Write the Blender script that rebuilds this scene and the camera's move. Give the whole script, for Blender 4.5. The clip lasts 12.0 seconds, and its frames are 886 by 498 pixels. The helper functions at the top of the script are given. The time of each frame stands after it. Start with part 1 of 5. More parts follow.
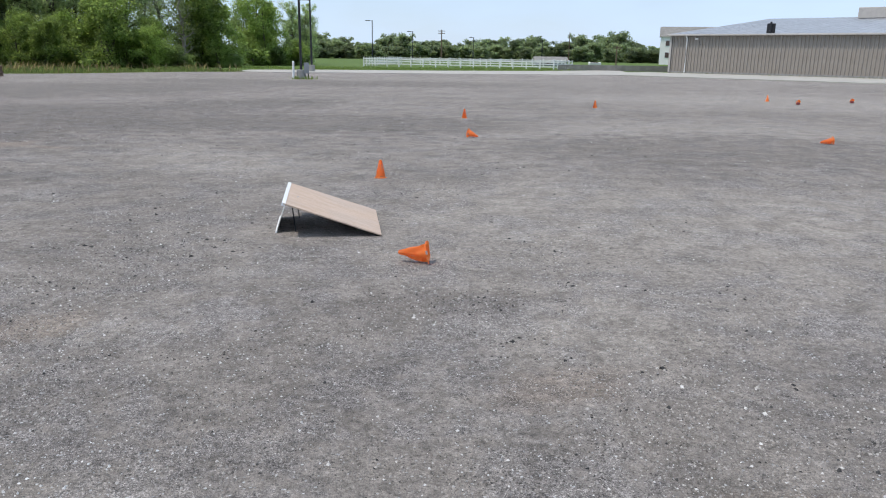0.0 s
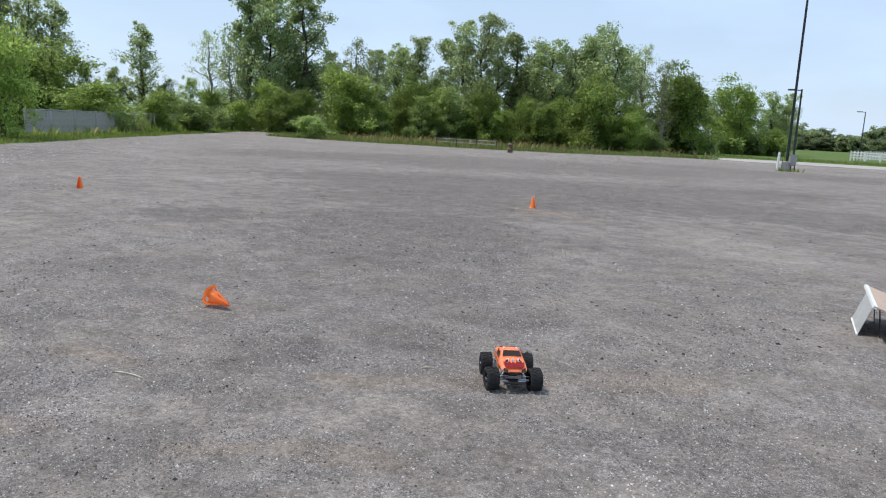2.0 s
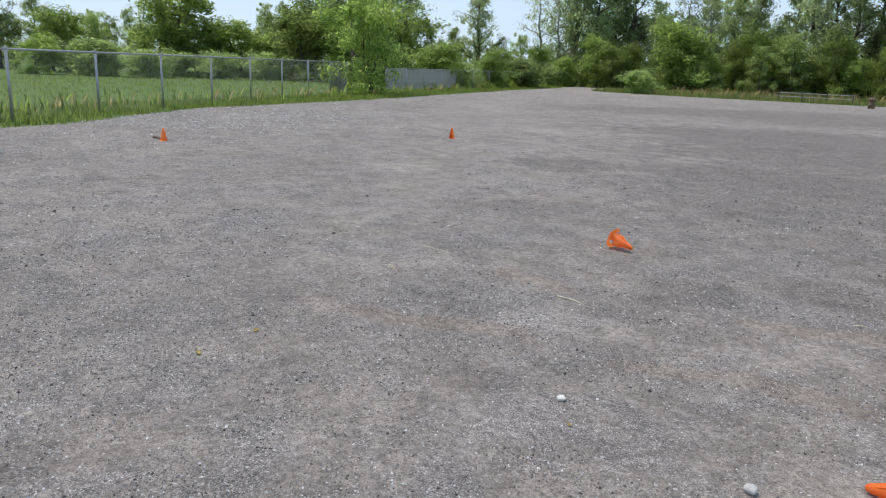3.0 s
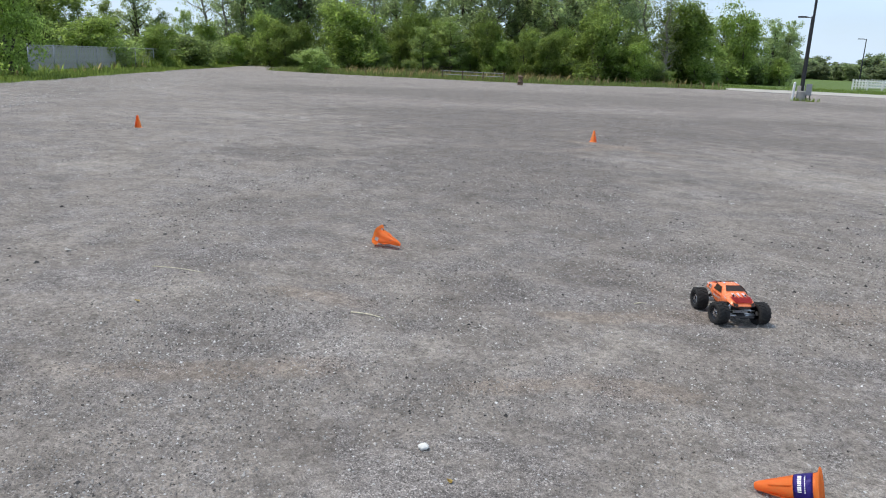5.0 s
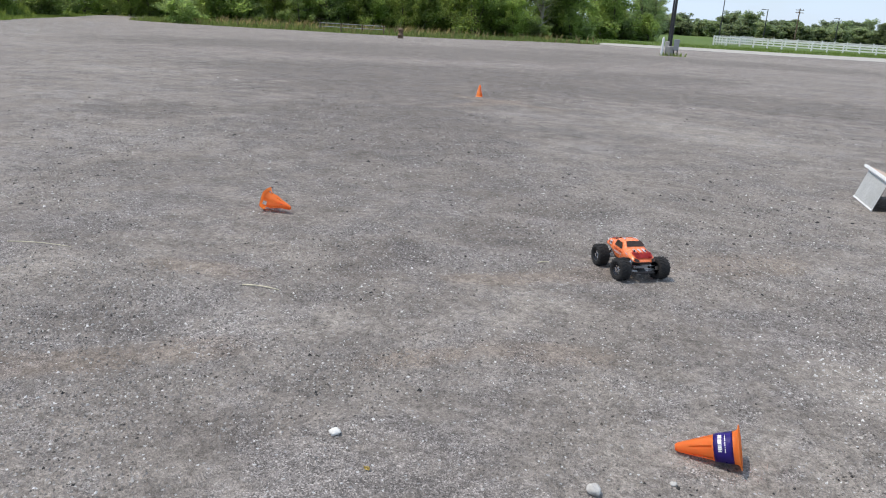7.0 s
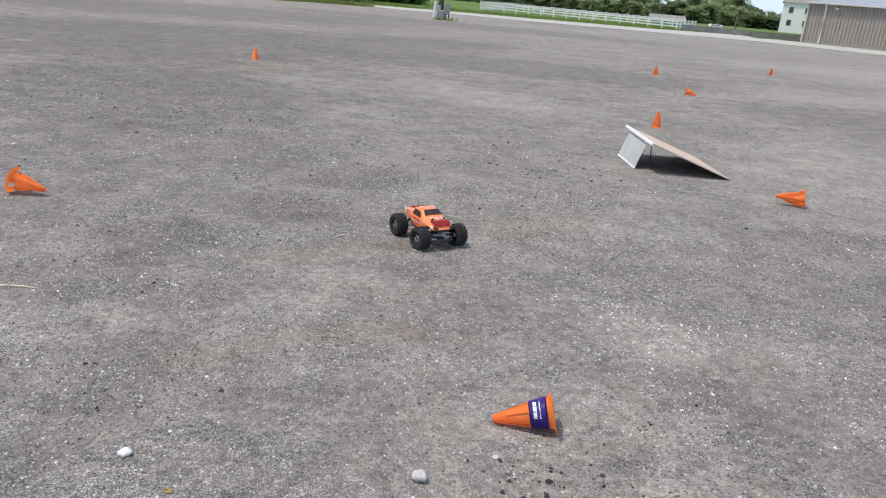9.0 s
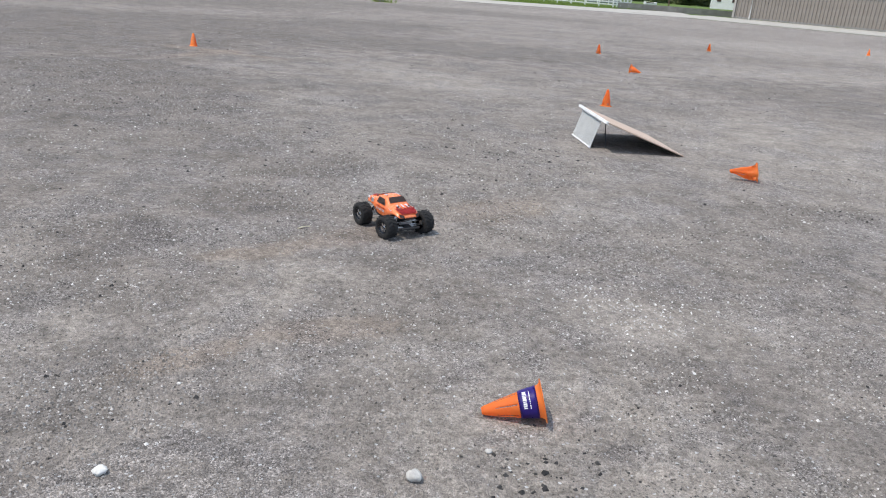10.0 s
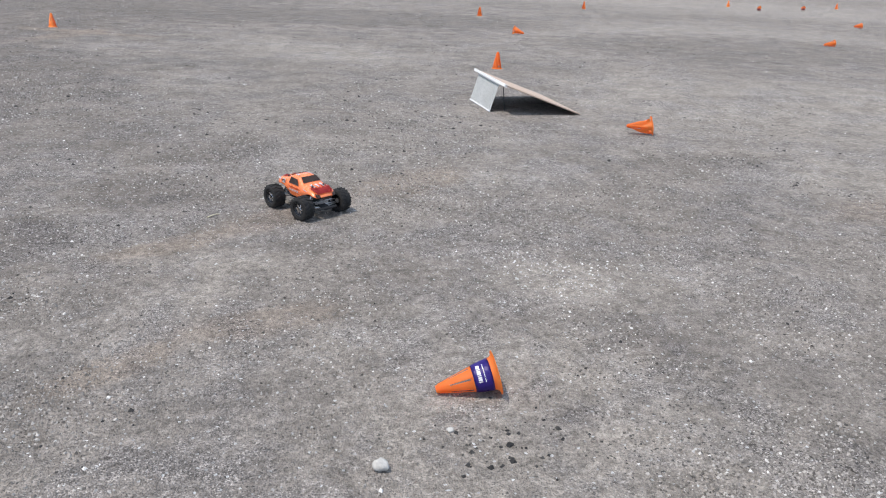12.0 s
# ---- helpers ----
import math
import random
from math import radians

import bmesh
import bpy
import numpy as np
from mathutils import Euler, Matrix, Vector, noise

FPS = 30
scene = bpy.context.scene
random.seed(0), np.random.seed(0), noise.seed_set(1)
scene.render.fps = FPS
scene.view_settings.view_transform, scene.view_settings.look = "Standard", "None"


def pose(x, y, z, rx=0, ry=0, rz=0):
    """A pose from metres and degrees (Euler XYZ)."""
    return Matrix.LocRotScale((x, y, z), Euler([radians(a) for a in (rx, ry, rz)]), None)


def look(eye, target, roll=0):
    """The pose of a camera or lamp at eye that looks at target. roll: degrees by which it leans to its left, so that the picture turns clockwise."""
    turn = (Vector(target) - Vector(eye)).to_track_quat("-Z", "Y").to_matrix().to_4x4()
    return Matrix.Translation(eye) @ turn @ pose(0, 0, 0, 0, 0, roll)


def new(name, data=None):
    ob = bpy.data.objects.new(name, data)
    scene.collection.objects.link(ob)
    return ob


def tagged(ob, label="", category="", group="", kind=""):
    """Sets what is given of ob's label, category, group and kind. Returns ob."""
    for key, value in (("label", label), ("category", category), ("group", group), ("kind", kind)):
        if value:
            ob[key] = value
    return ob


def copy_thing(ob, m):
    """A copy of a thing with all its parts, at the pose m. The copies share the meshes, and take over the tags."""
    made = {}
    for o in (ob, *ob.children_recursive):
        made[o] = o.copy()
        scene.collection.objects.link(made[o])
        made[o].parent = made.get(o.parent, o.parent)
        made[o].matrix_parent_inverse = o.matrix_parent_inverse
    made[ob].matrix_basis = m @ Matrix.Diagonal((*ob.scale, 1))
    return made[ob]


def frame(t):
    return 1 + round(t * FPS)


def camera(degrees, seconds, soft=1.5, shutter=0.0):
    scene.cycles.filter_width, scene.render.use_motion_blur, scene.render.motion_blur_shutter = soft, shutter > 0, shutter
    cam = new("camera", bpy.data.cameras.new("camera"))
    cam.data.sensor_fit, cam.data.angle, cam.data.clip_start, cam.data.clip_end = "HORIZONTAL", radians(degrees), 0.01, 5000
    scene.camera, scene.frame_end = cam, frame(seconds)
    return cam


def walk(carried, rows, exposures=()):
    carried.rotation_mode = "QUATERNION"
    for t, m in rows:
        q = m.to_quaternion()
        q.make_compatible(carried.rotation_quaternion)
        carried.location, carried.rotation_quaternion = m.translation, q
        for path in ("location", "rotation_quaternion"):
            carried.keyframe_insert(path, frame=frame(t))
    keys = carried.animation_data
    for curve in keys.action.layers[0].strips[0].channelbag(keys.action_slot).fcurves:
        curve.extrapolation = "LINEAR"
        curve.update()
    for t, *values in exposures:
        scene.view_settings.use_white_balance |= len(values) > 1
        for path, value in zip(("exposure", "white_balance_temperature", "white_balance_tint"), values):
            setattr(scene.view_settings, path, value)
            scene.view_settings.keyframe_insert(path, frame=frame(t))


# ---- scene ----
cam = camera(61.9, 12.0, soft=1.1)
PATH = [
    (0, (0.082, 2.053, 1.527), (0.075, 3.987, 1.018), 0.84),
    (0.5, (-0.056, 1.895, 1.558), (-0.293, 3.826, 1.094), 0.60),
    (1, (-0.247, 1.362, 1.545), (-0.689, 3.268, 1.129), 1.00),
    (1.5, (-0.471, 1.254, 1.536), (-1.162, 3.093, 1.166), 1.80),
    (2, (-0.934, 1.345, 1.562), (-2.037, 2.980, 1.232), 3.00),
    (2.2, (-1.363, 1.143, 1.540), (-2.596, 2.672, 1.164), 3.60),
    (2.5, (-1.666, 1.060, 1.518), (-3.155, 2.298, 1.020), 3.20),
    (2.6, (-1.447, 0.836, 1.529), (-3.011, 1.974, 1.022), 2.60),
    (2.7, (-1.197, 0.607, 1.502), (-2.839, 1.642, 1.022), 2.10),
    (4.3, (-1.838, 0.435, 1.514), (-3.396, 1.609, 1.072), 2.83),
    (4.5, (-1.952, 0.472, 1.505), (-3.306, 1.870, 1.043), 3.50),
    (5, (-2.148, 0.515, 1.520), (-3.198, 2.142, 1.019), 2.46),
    (5.5, (-2.211, 0.531, 1.515), (-3.194, 2.194, 0.998), 2.86),
    (6, (-2.276, 0.566, 1.508), (-3.223, 2.240, 0.960), 3.00),
    (6.5, (-2.319, 0.609, 1.500), (-3.221, 2.299, 0.924), 2.90),
    (7, (-2.347, 0.673, 1.495), (-3.104, 2.424, 0.895), 3.24),
    (7.5, (-2.376, 0.721, 1.494), (-2.964, 2.530, 0.876), 4.20),
    (9.3, (-2.506, 0.863, 1.487), (-2.640, 2.746, 0.827), 5.45),
    (9.5, (-2.535, 0.882, 1.486), (-2.634, 2.765, 0.818), 5.52),
    (10, (-2.603, 0.913, 1.474), (-2.650, 2.793, 0.792), 4.51),
    (10.5, (-2.683, 0.944, 1.474), (-2.710, 2.818, 0.775), 3.02),
    (11, (-2.740, 0.963, 1.473), (-2.722, 2.832, 0.759), 2.42),
    (11.5, (-2.766, 0.985, 1.472), (-2.653, 2.843, 0.741), 2.39),
    (12, (-2.771, 1.001, 1.464), (-2.527, 2.842, 0.721), 2.79),
]
walk(cam, [(t, look(eye, target, roll)) for t, eye, target, roll in PATH],
     exposures=[(0.0, 0.02, 6800, 11), (2.5, 0.02, 6900, 11), (4.5, 0.07, 6900, 10), (7.5, 0.11, 7000, 12), (9.5, 0.19, 7000, 12), (12.0, 0.22, 7000, 12)])

# ---- light: high sun from the west, thin haze ----
SUN_DIR = Vector((-0.41, -0.17, 1.0)).normalized()
world = bpy.data.worlds.new("sky")
scene.world = world
world.use_nodes = True
wn, wl = world.node_tree.nodes, world.node_tree.links
bg = wn["Background"]
sky = wn.new("ShaderNodeTexSky")
sky.sky_type = "NISHITA"
sky.sun_disc = False
sky.sun_elevation = math.asin(SUN_DIR.z)
sky.sun_rotation = math.atan2(SUN_DIR.x, SUN_DIR.y)
sky.air_density, sky.dust_density, sky.ozone_density = 1.0, 0.5, 1.6
# thin high cloud, brighter streaks over the blue
tc = wn.new("ShaderNodeTexCoord")
mp = wn.new("ShaderNodeMapping")
mp.inputs["Scale"].default_value = (1.6, 1.6, 5.0)
cn = wn.new("ShaderNodeTexNoise")
cn.inputs["Scale"].default_value, cn.inputs["Detail"].default_value = 2.2, 5.0
cr = wn.new("ShaderNodeValToRGB")
cr.color_ramp.elements[0].position, cr.color_ramp.elements[1].position = 0.42, 0.72
cr.color_ramp.elements[0].color, cr.color_ramp.elements[1].color = (0.62, 0.62, 0.62, 1), (0.88, 0.88, 0.88, 1)
mx = wn.new("ShaderNodeMixRGB")
mx.inputs["Color2"].default_value = (6.7, 9.0, 12.5, 1)
wl.new(tc.outputs["Generated"], mp.inputs["Vector"])
wl.new(mp.outputs["Vector"], cn.inputs["Vector"])
wl.new(cn.outputs["Fac"], cr.inputs["Fac"])
wl.new(cr.outputs["Color"], mx.inputs["Fac"])
wl.new(sky.outputs["Color"], mx.inputs["Color1"])
wl.new(mx.outputs["Color"], bg.inputs["Color"])
bg.inputs["Strength"].default_value = 0.10
sun = new("sun", bpy.data.lights.new("sun", "SUN"))
sun.data.energy, sun.data.angle, sun.data.color = 3.1, radians(0.6), (1.0, 0.955, 0.89)
sun.matrix_basis = look(SUN_DIR * 50, (0, 0, 0))


# ---- materials ----
class Nodes:
    """A node material under construction."""

    def __init__(self, name, rough=0.7, metal=0.0, spec=0.4):
        self.mat = bpy.data.materials.new(name)
        self.mat.use_nodes = True
        self.n, self.l = self.mat.node_tree.nodes, self.mat.node_tree.links
        self.b = self.n["Principled BSDF"]
        self.b.inputs["Roughness"].default_value = rough
        self.b.inputs["Metallic"].default_value = metal
        self.b.inputs["Specular IOR Level"].default_value = spec
        self.pos = self.n.new("ShaderNodeTexCoord").outputs["Object"]

    def noise(self, scale, detail=3.0, rough=0.55, vec=None, stretch=None, distort=0.0):
        v = vec or self.pos
        if stretch:
            m = self.n.new("ShaderNodeMapping")
            m.inputs["Scale"].default_value = stretch[:3]
            if len(stretch) > 3:
                m.inputs["Rotation"].default_value = (0, 0, stretch[3])
            self.l.new(v, m.inputs["Vector"])
            v = m.outputs["Vector"]
        t = self.n.new("ShaderNodeTexNoise")
        t.inputs["Scale"].default_value, t.inputs["Detail"].default_value = scale, detail
        t.inputs["Roughness"].default_value, t.inputs["Distortion"].default_value = rough, distort
        self.l.new(v, t.inputs["Vector"])
        return t.outputs["Fac"]

    def voronoi(self, scale, out="Color", feature="F1"):
        t = self.n.new("ShaderNodeTexVoronoi")
        t.feature = feature
        t.inputs["Scale"].default_value = scale
        self.l.new(self.pos, t.inputs["Vector"])
        return t.outputs[out]

    def gray(self, col):
        t = self.n.new("ShaderNodeSeparateColor")
        self.l.new(col, t.inputs["Color"])
        return t.outputs["Red"], t.outputs["Green"], t.outputs["Blue"]

    def ramp(self, fac, *stops):
        t = self.n.new("ShaderNodeValToRGB")
        els = t.color_ramp.elements
        while len(els) < len(stops):
            els.new(0.5)
        for e, (p, c) in zip(els, stops):
            e.position = p
            e.color = (*c, 1) if isinstance(c, tuple) else (c, c, c, 1)
        self.l.new(fac, t.inputs["Fac"])
        return t.outputs["Color"]

    def mix(self, fac, a, b, mode="MIX"):
        t = self.n.new("ShaderNodeMixRGB")
        t.blend_type = mode
        for v, k in ((fac, "Fac"), (a, "Color1"), (b, "Color2")):
            if isinstance(v, (int, float)):
                t.inputs[k].default_value = v if k == "Fac" else (v, v, v, 1)
            elif isinstance(v, tuple):
                t.inputs[k].default_value = (*v, 1)
            else:
                self.l.new(v, t.inputs[k])
        return t.outputs["Color"]

    def island(self):
        return self.n.new("ShaderNodeNewGeometry").outputs["Random Per Island"]

    def object_random(self):
        return self.n.new("ShaderNodeObjectInfo").outputs["Random"]

    def color(self, c):
        if isinstance(c, tuple):
            self.b.inputs["Base Color"].default_value = (*c, 1)
        else:
            self.l.new(c, self.b.inputs["Base Color"])
        return self

    def bump(self, h, strength=0.5, dist=0.01):
        t = self.n.new("ShaderNodeBump")
        t.inputs["Strength"].default_value, t.inputs["Distance"].default_value = strength, dist
        self.l.new(h, t.inputs["Height"])
        self.l.new(t.outputs["Normal"], self.b.inputs["Normal"])
        return self

    def rough_from(self, fac, lo, hi):
        self.l.new(self.ramp(fac, (0.3, lo), (0.7, hi)), self.b.inputs["Roughness"])
        return self


def worn(name, c, rough=0.6, metal=0.0, scale=8.0, vary=0.25, grain=60.0, bump=0.15, bd=0.003, spec=0.4):
    """A plain coloured surface with stains at one scale and grain at another."""
    k = Nodes(name, rough, metal, spec)
    lo = tuple(v * (1 - vary) for v in c)
    hi = tuple(min(1, v * (1 + vary * 0.5)) for v in c)
    a = k.ramp(k.noise(scale, 5), (0.3, lo), (0.7, hi))
    g = k.noise(grain, 3)
    k.color(k.mix(0.25, a, k.ramp(g, (0.35, tuple(v * 0.7 for v in c)), (0.65, hi))))
    k.bump(g, bump, bd)
    k.rough_from(k.noise(scale * 2.3, 4), max(0.05, rough - 0.12), min(1, rough + 0.12))
    return k.mat


def patch(k, wander, x, y, rx, ry, turn, edge=0.55):
    """A soft-edged stain on the ground, 1 in its middle."""
    m = k.n.new("ShaderNodeMapping")
    m.vector_type = "TEXTURE"
    m.inputs["Location"].default_value = (x, y, 0)
    m.inputs["Rotation"].default_value = (0, 0, radians(turn))
    m.inputs["Scale"].default_value = (rx, ry, 1)
    k.l.new(k.pos, m.inputs["Vector"])
    d = k.n.new("ShaderNodeVectorMath")
    d.operation = "LENGTH"
    k.l.new(m.outputs["Vector"], d.inputs[0])
    a = k.n.new("ShaderNodeMath")
    a.operation = "ADD"
    k.l.new(d.outputs["Value"], a.inputs[0])
    k.l.new(wander, a.inputs[1])
    return k.ramp(a.outputs["Value"], (0.45 + edge * 0.2, 1.0), (1.0, 0.0))


# stains on the gravel: x, y, half length, half width, turn
PALE = [(-2.2, 3.15, 0.9, 0.5, 10), (-2.0, 2.9, 1.0, 0.6, 0), (-2.1, 3.3, 0.7, 0.5, 30), (-1.6, 4.2, 0.8, 0.4, 10), (-14.93, 14.48, 1.04, 1.55, 64), (-4.8, 7.23, 0.65, 0.68, 43), (-7.54, 8.52, 0.69, 0.86, 48), (-4.69, 9.76, 0.72, 0.72, 46), (-3.1, 12.76, 1.35, 2.08, 47), (-11.02, 5.9, 0.76, 0.87, 50), (-6.13, 3.41, 0.41, 0.3, 39),
        (-4.43, 3.53, 0.45, 0.24, 38), (-2.63, 3.76, 0.53, 0.23, 36), (-3.5, 4.06, 0.38, 0.2, 37), (-1.43, 3.93, 0.21, 0.11, 5), (-1.65, 3.06, 0.18, 0.11, 4), (-3.35, 4.43, 0.34, 0.23, 5), (-1.86, 5.92, 0.57, 0.25, 7),
        (-15.2, 13.8, 2.6, 1.4, 45), (1.1, 10.3, 2.0, 1.2, 0), (4.0, 9.0, 3.0, 2.0, 20), (0.9, 6.4, 1.2, 1.0, 0),
        (2.0, 9.0, 3.2, 2.6, 10), (6.0, 17.0, 6.0, 5.0, 20), (12.0, 30.0, 9.0, 6.0, 0), (-1.3, 7.2, 0.5, 0.25, 20)]
DARK = [(-9.5, 14.5, 4.0, 3.0, 30), (-6.5, 8.7, 1.5, 1.2, 20), (-12.0, 19.0, 8.0, 4.0, 45), (-3.0, 19.0, 6.0, 3.0, 0), (5.0, 15.0, 5.0, 3.0, 0), (-22.0, 27.0, 9.0, 5.0, 50), (-6.0, 42.0, 14.0, 5.0, 0), (-8.41, 10.78, 2.26, 1.62, 52), (-10.54, 8.77, 1.02, 1.22, 52),
        (-4.07, 5.67, 0.54, 0.45, 40), (-4.46, 4.34, 0.22, 0.22, 38), (-5.23, 3.0, 0.47, 0.25, 38), (-3.98, 2.59, 0.38, 0.21, 35), (-3.78, 6.59, 0.77, 0.36, 41), (-6.27, 24.02, 4.95, 3.15, 60), (-1.99, 3.09, 0.14, 0.08, 4),
        (-1.56, 3.6, 0.26, 0.09, 4), (-7.61, 11.18, 1.4, 3.78, 17), (-4.81, 7.17, 0.74, 0.88, 10), (-4.54, 4.8, 0.42, 0.38, 6), (0.1, 6.5, 0.8, 0.35, 10),
        (-7.0, 9.5, 2.6, 2.6, 30), (-10.0, 18.0, 7.0, 5.0, 30), (-16.0, 32.0, 12.0, 8.0, 40)]
BROWN = [(-4.55, 3.04, 0.32, 0.15, 41), (-3.72, 4.68, 0.54, 0.135, 35), (-3.09, 5.19, 0.67, 0.18, 41), (-2.4, 5.85, 0.62, 0.27, 42), (-3.61, 3.5, 0.37, 0.105, 45), (-3.21, 3.78, 0.31, 0.12, 19), (-7.23, 14.17, 1.68, 0.25, -17),
         (-7.25, 13.8, 1.21, 0.35, 70), (0.65, 5.3, 0.55, 0.24, 25), (1.3, 4.25, 0.66, 0.21, 10), (-5.28, 3.9, 0.51, 0.18, 11), (-5.05, 2.58, 0.68, 0.165, 38), (-3.2, 3.8, 0.5, 0.165, 20)]


def gravel_material():
    k = Nodes("gravel", 0.95, spec=0.12)
    big = k.noise(0.09, 5, 0.6, distort=0.5)
    mid = k.noise(0.5, 7, 0.66, distort=0.8)
    small = k.noise(3.2, 7, 0.72, distort=0.4)
    streak = k.noise(0.7, 6, 0.62, stretch=(0.30, 2.2, 1, 0.30), distort=0.9)
    base = k.ramp(big, (0.32, (0.190, 0.180, 0.175)), (0.68, (0.250, 0.238, 0.232)))
    base = k.mix(0.42, base, k.ramp(mid, (0.30, (0.128, 0.121, 0.118)), (0.52, (0.212, 0.202, 0.197)), (0.72, (0.305, 0.291, 0.283))))
    base = k.mix(k.ramp(streak, (0.52, 0.0), (0.72, 0.35)), base, (0.285, 0.264, 0.246))
    base = k.mix(k.ramp(k.noise(0.42, 6, 0.6, stretch=(1, 2.4, 1, -0.4), distort=0.7), (0.55, 0.0), (0.72, 0.35)), base, (0.135, 0.127, 0.125))
    w = k.n.new("ShaderNodeMath")
    w.operation = "MULTIPLY_ADD"
    w.inputs[1].default_value, w.inputs[2].default_value = 1.5, -0.75
    k.l.new(k.noise(1.6, 6, 0.65), w.inputs[0])
    for spots, col, amount in ((PALE, (0.315, 0.300, 0.287), 0.45), (DARK, (0.120, 0.112, 0.110), 0.50), (BROWN, (0.240, 0.210, 0.186), 0.62)):
        tot = None
        for q in spots:
            f = patch(k, w.outputs["Value"], *q)
            tot = f if tot is None else k.mix(1.0, tot, f, "LIGHTEN")
        base = k.mix(k.mix(1.0, tot, (amount,) * 3, "MULTIPLY"), base, col)
    # packed dust between patches of loose dark chips
    loose = k.ramp(k.mix(0.35, k.noise(1.3, 6, 0.68, distort=0.5), k.noise(6.0, 5, 0.7)), (0.47, 0.0), (0.56, 1.0))
    dust = k.mix(1.0, base, (1.20, 1.13, 1.045), "MULTIPLY")
    dust = k.mix(0.90, dust, k.ramp(k.noise(85.0, 7, 0.85), (0.32, 0.36), (0.5, 1.0), (0.68, 1.62)), "MULTIPLY")
    r0, g0, b0 = k.gray(k.voronoi(120.0))
    r1, g1, b1 = k.gray(k.voronoi(210.0))
    rough = k.mix(1.0, base, (1.02, 0.985, 0.965), "MULTIPLY")
    rough = k.mix(0.85, rough, k.ramp(r1, (0.0, 0.25), (0.30, 0.75), (0.75, 1.20), (1.0, 2.3)), "MULTIPLY")
    rough = k.mix(0.75, rough, k.ramp(k.noise(70.0, 6, 0.85), (0.32, 0.30), (0.68, 1.75)), "MULTIPLY")
    col = k.mix(k.mix(1.0, loose, (0.85, 0.85, 0.85), "MULTIPLY"), dust, rough)
    col = k.mix(0.65, col, k.ramp(small, (0.28, 0.50), (0.5, 1.0), (0.74, 1.55)), "MULTIPLY")
    col = k.mix(0.80, col, k.ramp(k.noise(22.0, 6, 0.78, distort=0.6), (0.33, 0.50), (0.5, 1.0), (0.66, 1.50)), "MULTIPLY")
    # single pale specks and black crumbs
    col = k.mix(k.ramp(g0, (0.985, 0.0), (0.988, 0.8)), col, k.ramp(b0, (0.0, 0.32), (1.0, 0.70)))
    lumps = k.ramp(k.noise(0.7, 5, 0.7, stretch=(1, 1, 1, 1.0)), (0.45, 0.25), (0.62, 1.0))
    col = k.mix(k.mix(1.0, k.ramp(r0, (0.955, 0.0), (0.962, 0.85)), lumps, "MULTIPLY"), col, 0.05)
    k.color(col)
    h = k.mix(0.5, k.ramp(k.voronoi(150.0, "Distance"), (0.0, 1.0), (0.6, 0.0)), k.noise(60.0, 6, 0.75))
    h = k.mix(0.30, h, small)
    h = k.mix(0.45, h, k.noise(16.0, 7, 0.75))
    k.bump(h, 1.0, 0.034)
    return k.mat


def leaf_material(name, dark, light, silver=0.0):
    k = Nodes(name, 0.55, spec=0.3)
    c = k.ramp(k.island(), (0.0, dark), (0.6, light), (1.0, tuple(min(1, v * 1.35 + silver) for v in light)))
    o = k.ramp(k.object_random(), (0.0, 0.72), (1.0, 1.25))
    k.color(k.mix(1.0, c, o, "MULTIPLY"))
    k.b.inputs["Transmission Weight"].default_value = 0.0
    # light passing through the leaf
    tr = k.n.new("ShaderNodeBsdfTranslucent")
    k.l.new(k.mix(1.0, k.mix(1.0, c, o, "MULTIPLY"), (1.95, 1.95, 1.25), "MULTIPLY"), tr.inputs["Color"])
    mixs = k.n.new("ShaderNodeMixShader")
    mixs.inputs["Fac"].default_value = 0.74
    k.l.new(k.b.outputs["BSDF"], mixs.inputs[1])
    k.l.new(tr.outputs["BSDF"], mixs.inputs[2])
    k.l.new(mixs.outputs["Shader"], k.n["Material Output"].inputs["Surface"])
    return k.mat


def meadow_material():
    k = Nodes("meadow", 0.9, spec=0.1)
    a = k.ramp(k.noise(0.12, 5, distort=0.5), (0.3, (0.070, 0.122, 0.030)), (0.7, (0.120, 0.180, 0.050)))
    b = k.ramp(k.noise(2.5, 5, 0.7), (0.35, (0.055, 0.095, 0.024)), (0.65, (0.150, 0.195, 0.070)))
    c = k.mix(0.45, a, b)
    dry = k.ramp(k.noise(0.5, 6, 0.65), (0.58, 0.0), (0.72, 0.55))
    k.color(k.mix(dry, c, (0.20, 0.18, 0.09)))
    k.bump(k.noise(14, 4), 0.6, 0.05)
    return k.mat


def plywood_material():
    k = Nodes("plywood", 0.6, spec=0.3)
    a = k.ramp(k.noise(3.0, 6, 0.65, stretch=(1.0, 9.0, 1)), (0.3, (0.43, 0.30, 0.215)), (0.7, (0.60, 0.46, 0.36)))
    g = k.noise(40, 4, stretch=(0.5, 6.0, 1))
    d = k.ramp(k.noise(2.2, 5), (0.45, 0.0), (0.75, 0.35))
    k.color(k.mix(d, k.mix(0.3, a, k.ramp(g, (0.35, (0.34, 0.23, 0.16)), (0.65, (0.62, 0.49, 0.39)))), (0.36, 0.33, 0.31)))
    k.bump(g, 0.15, 0.002)
    return k.mat


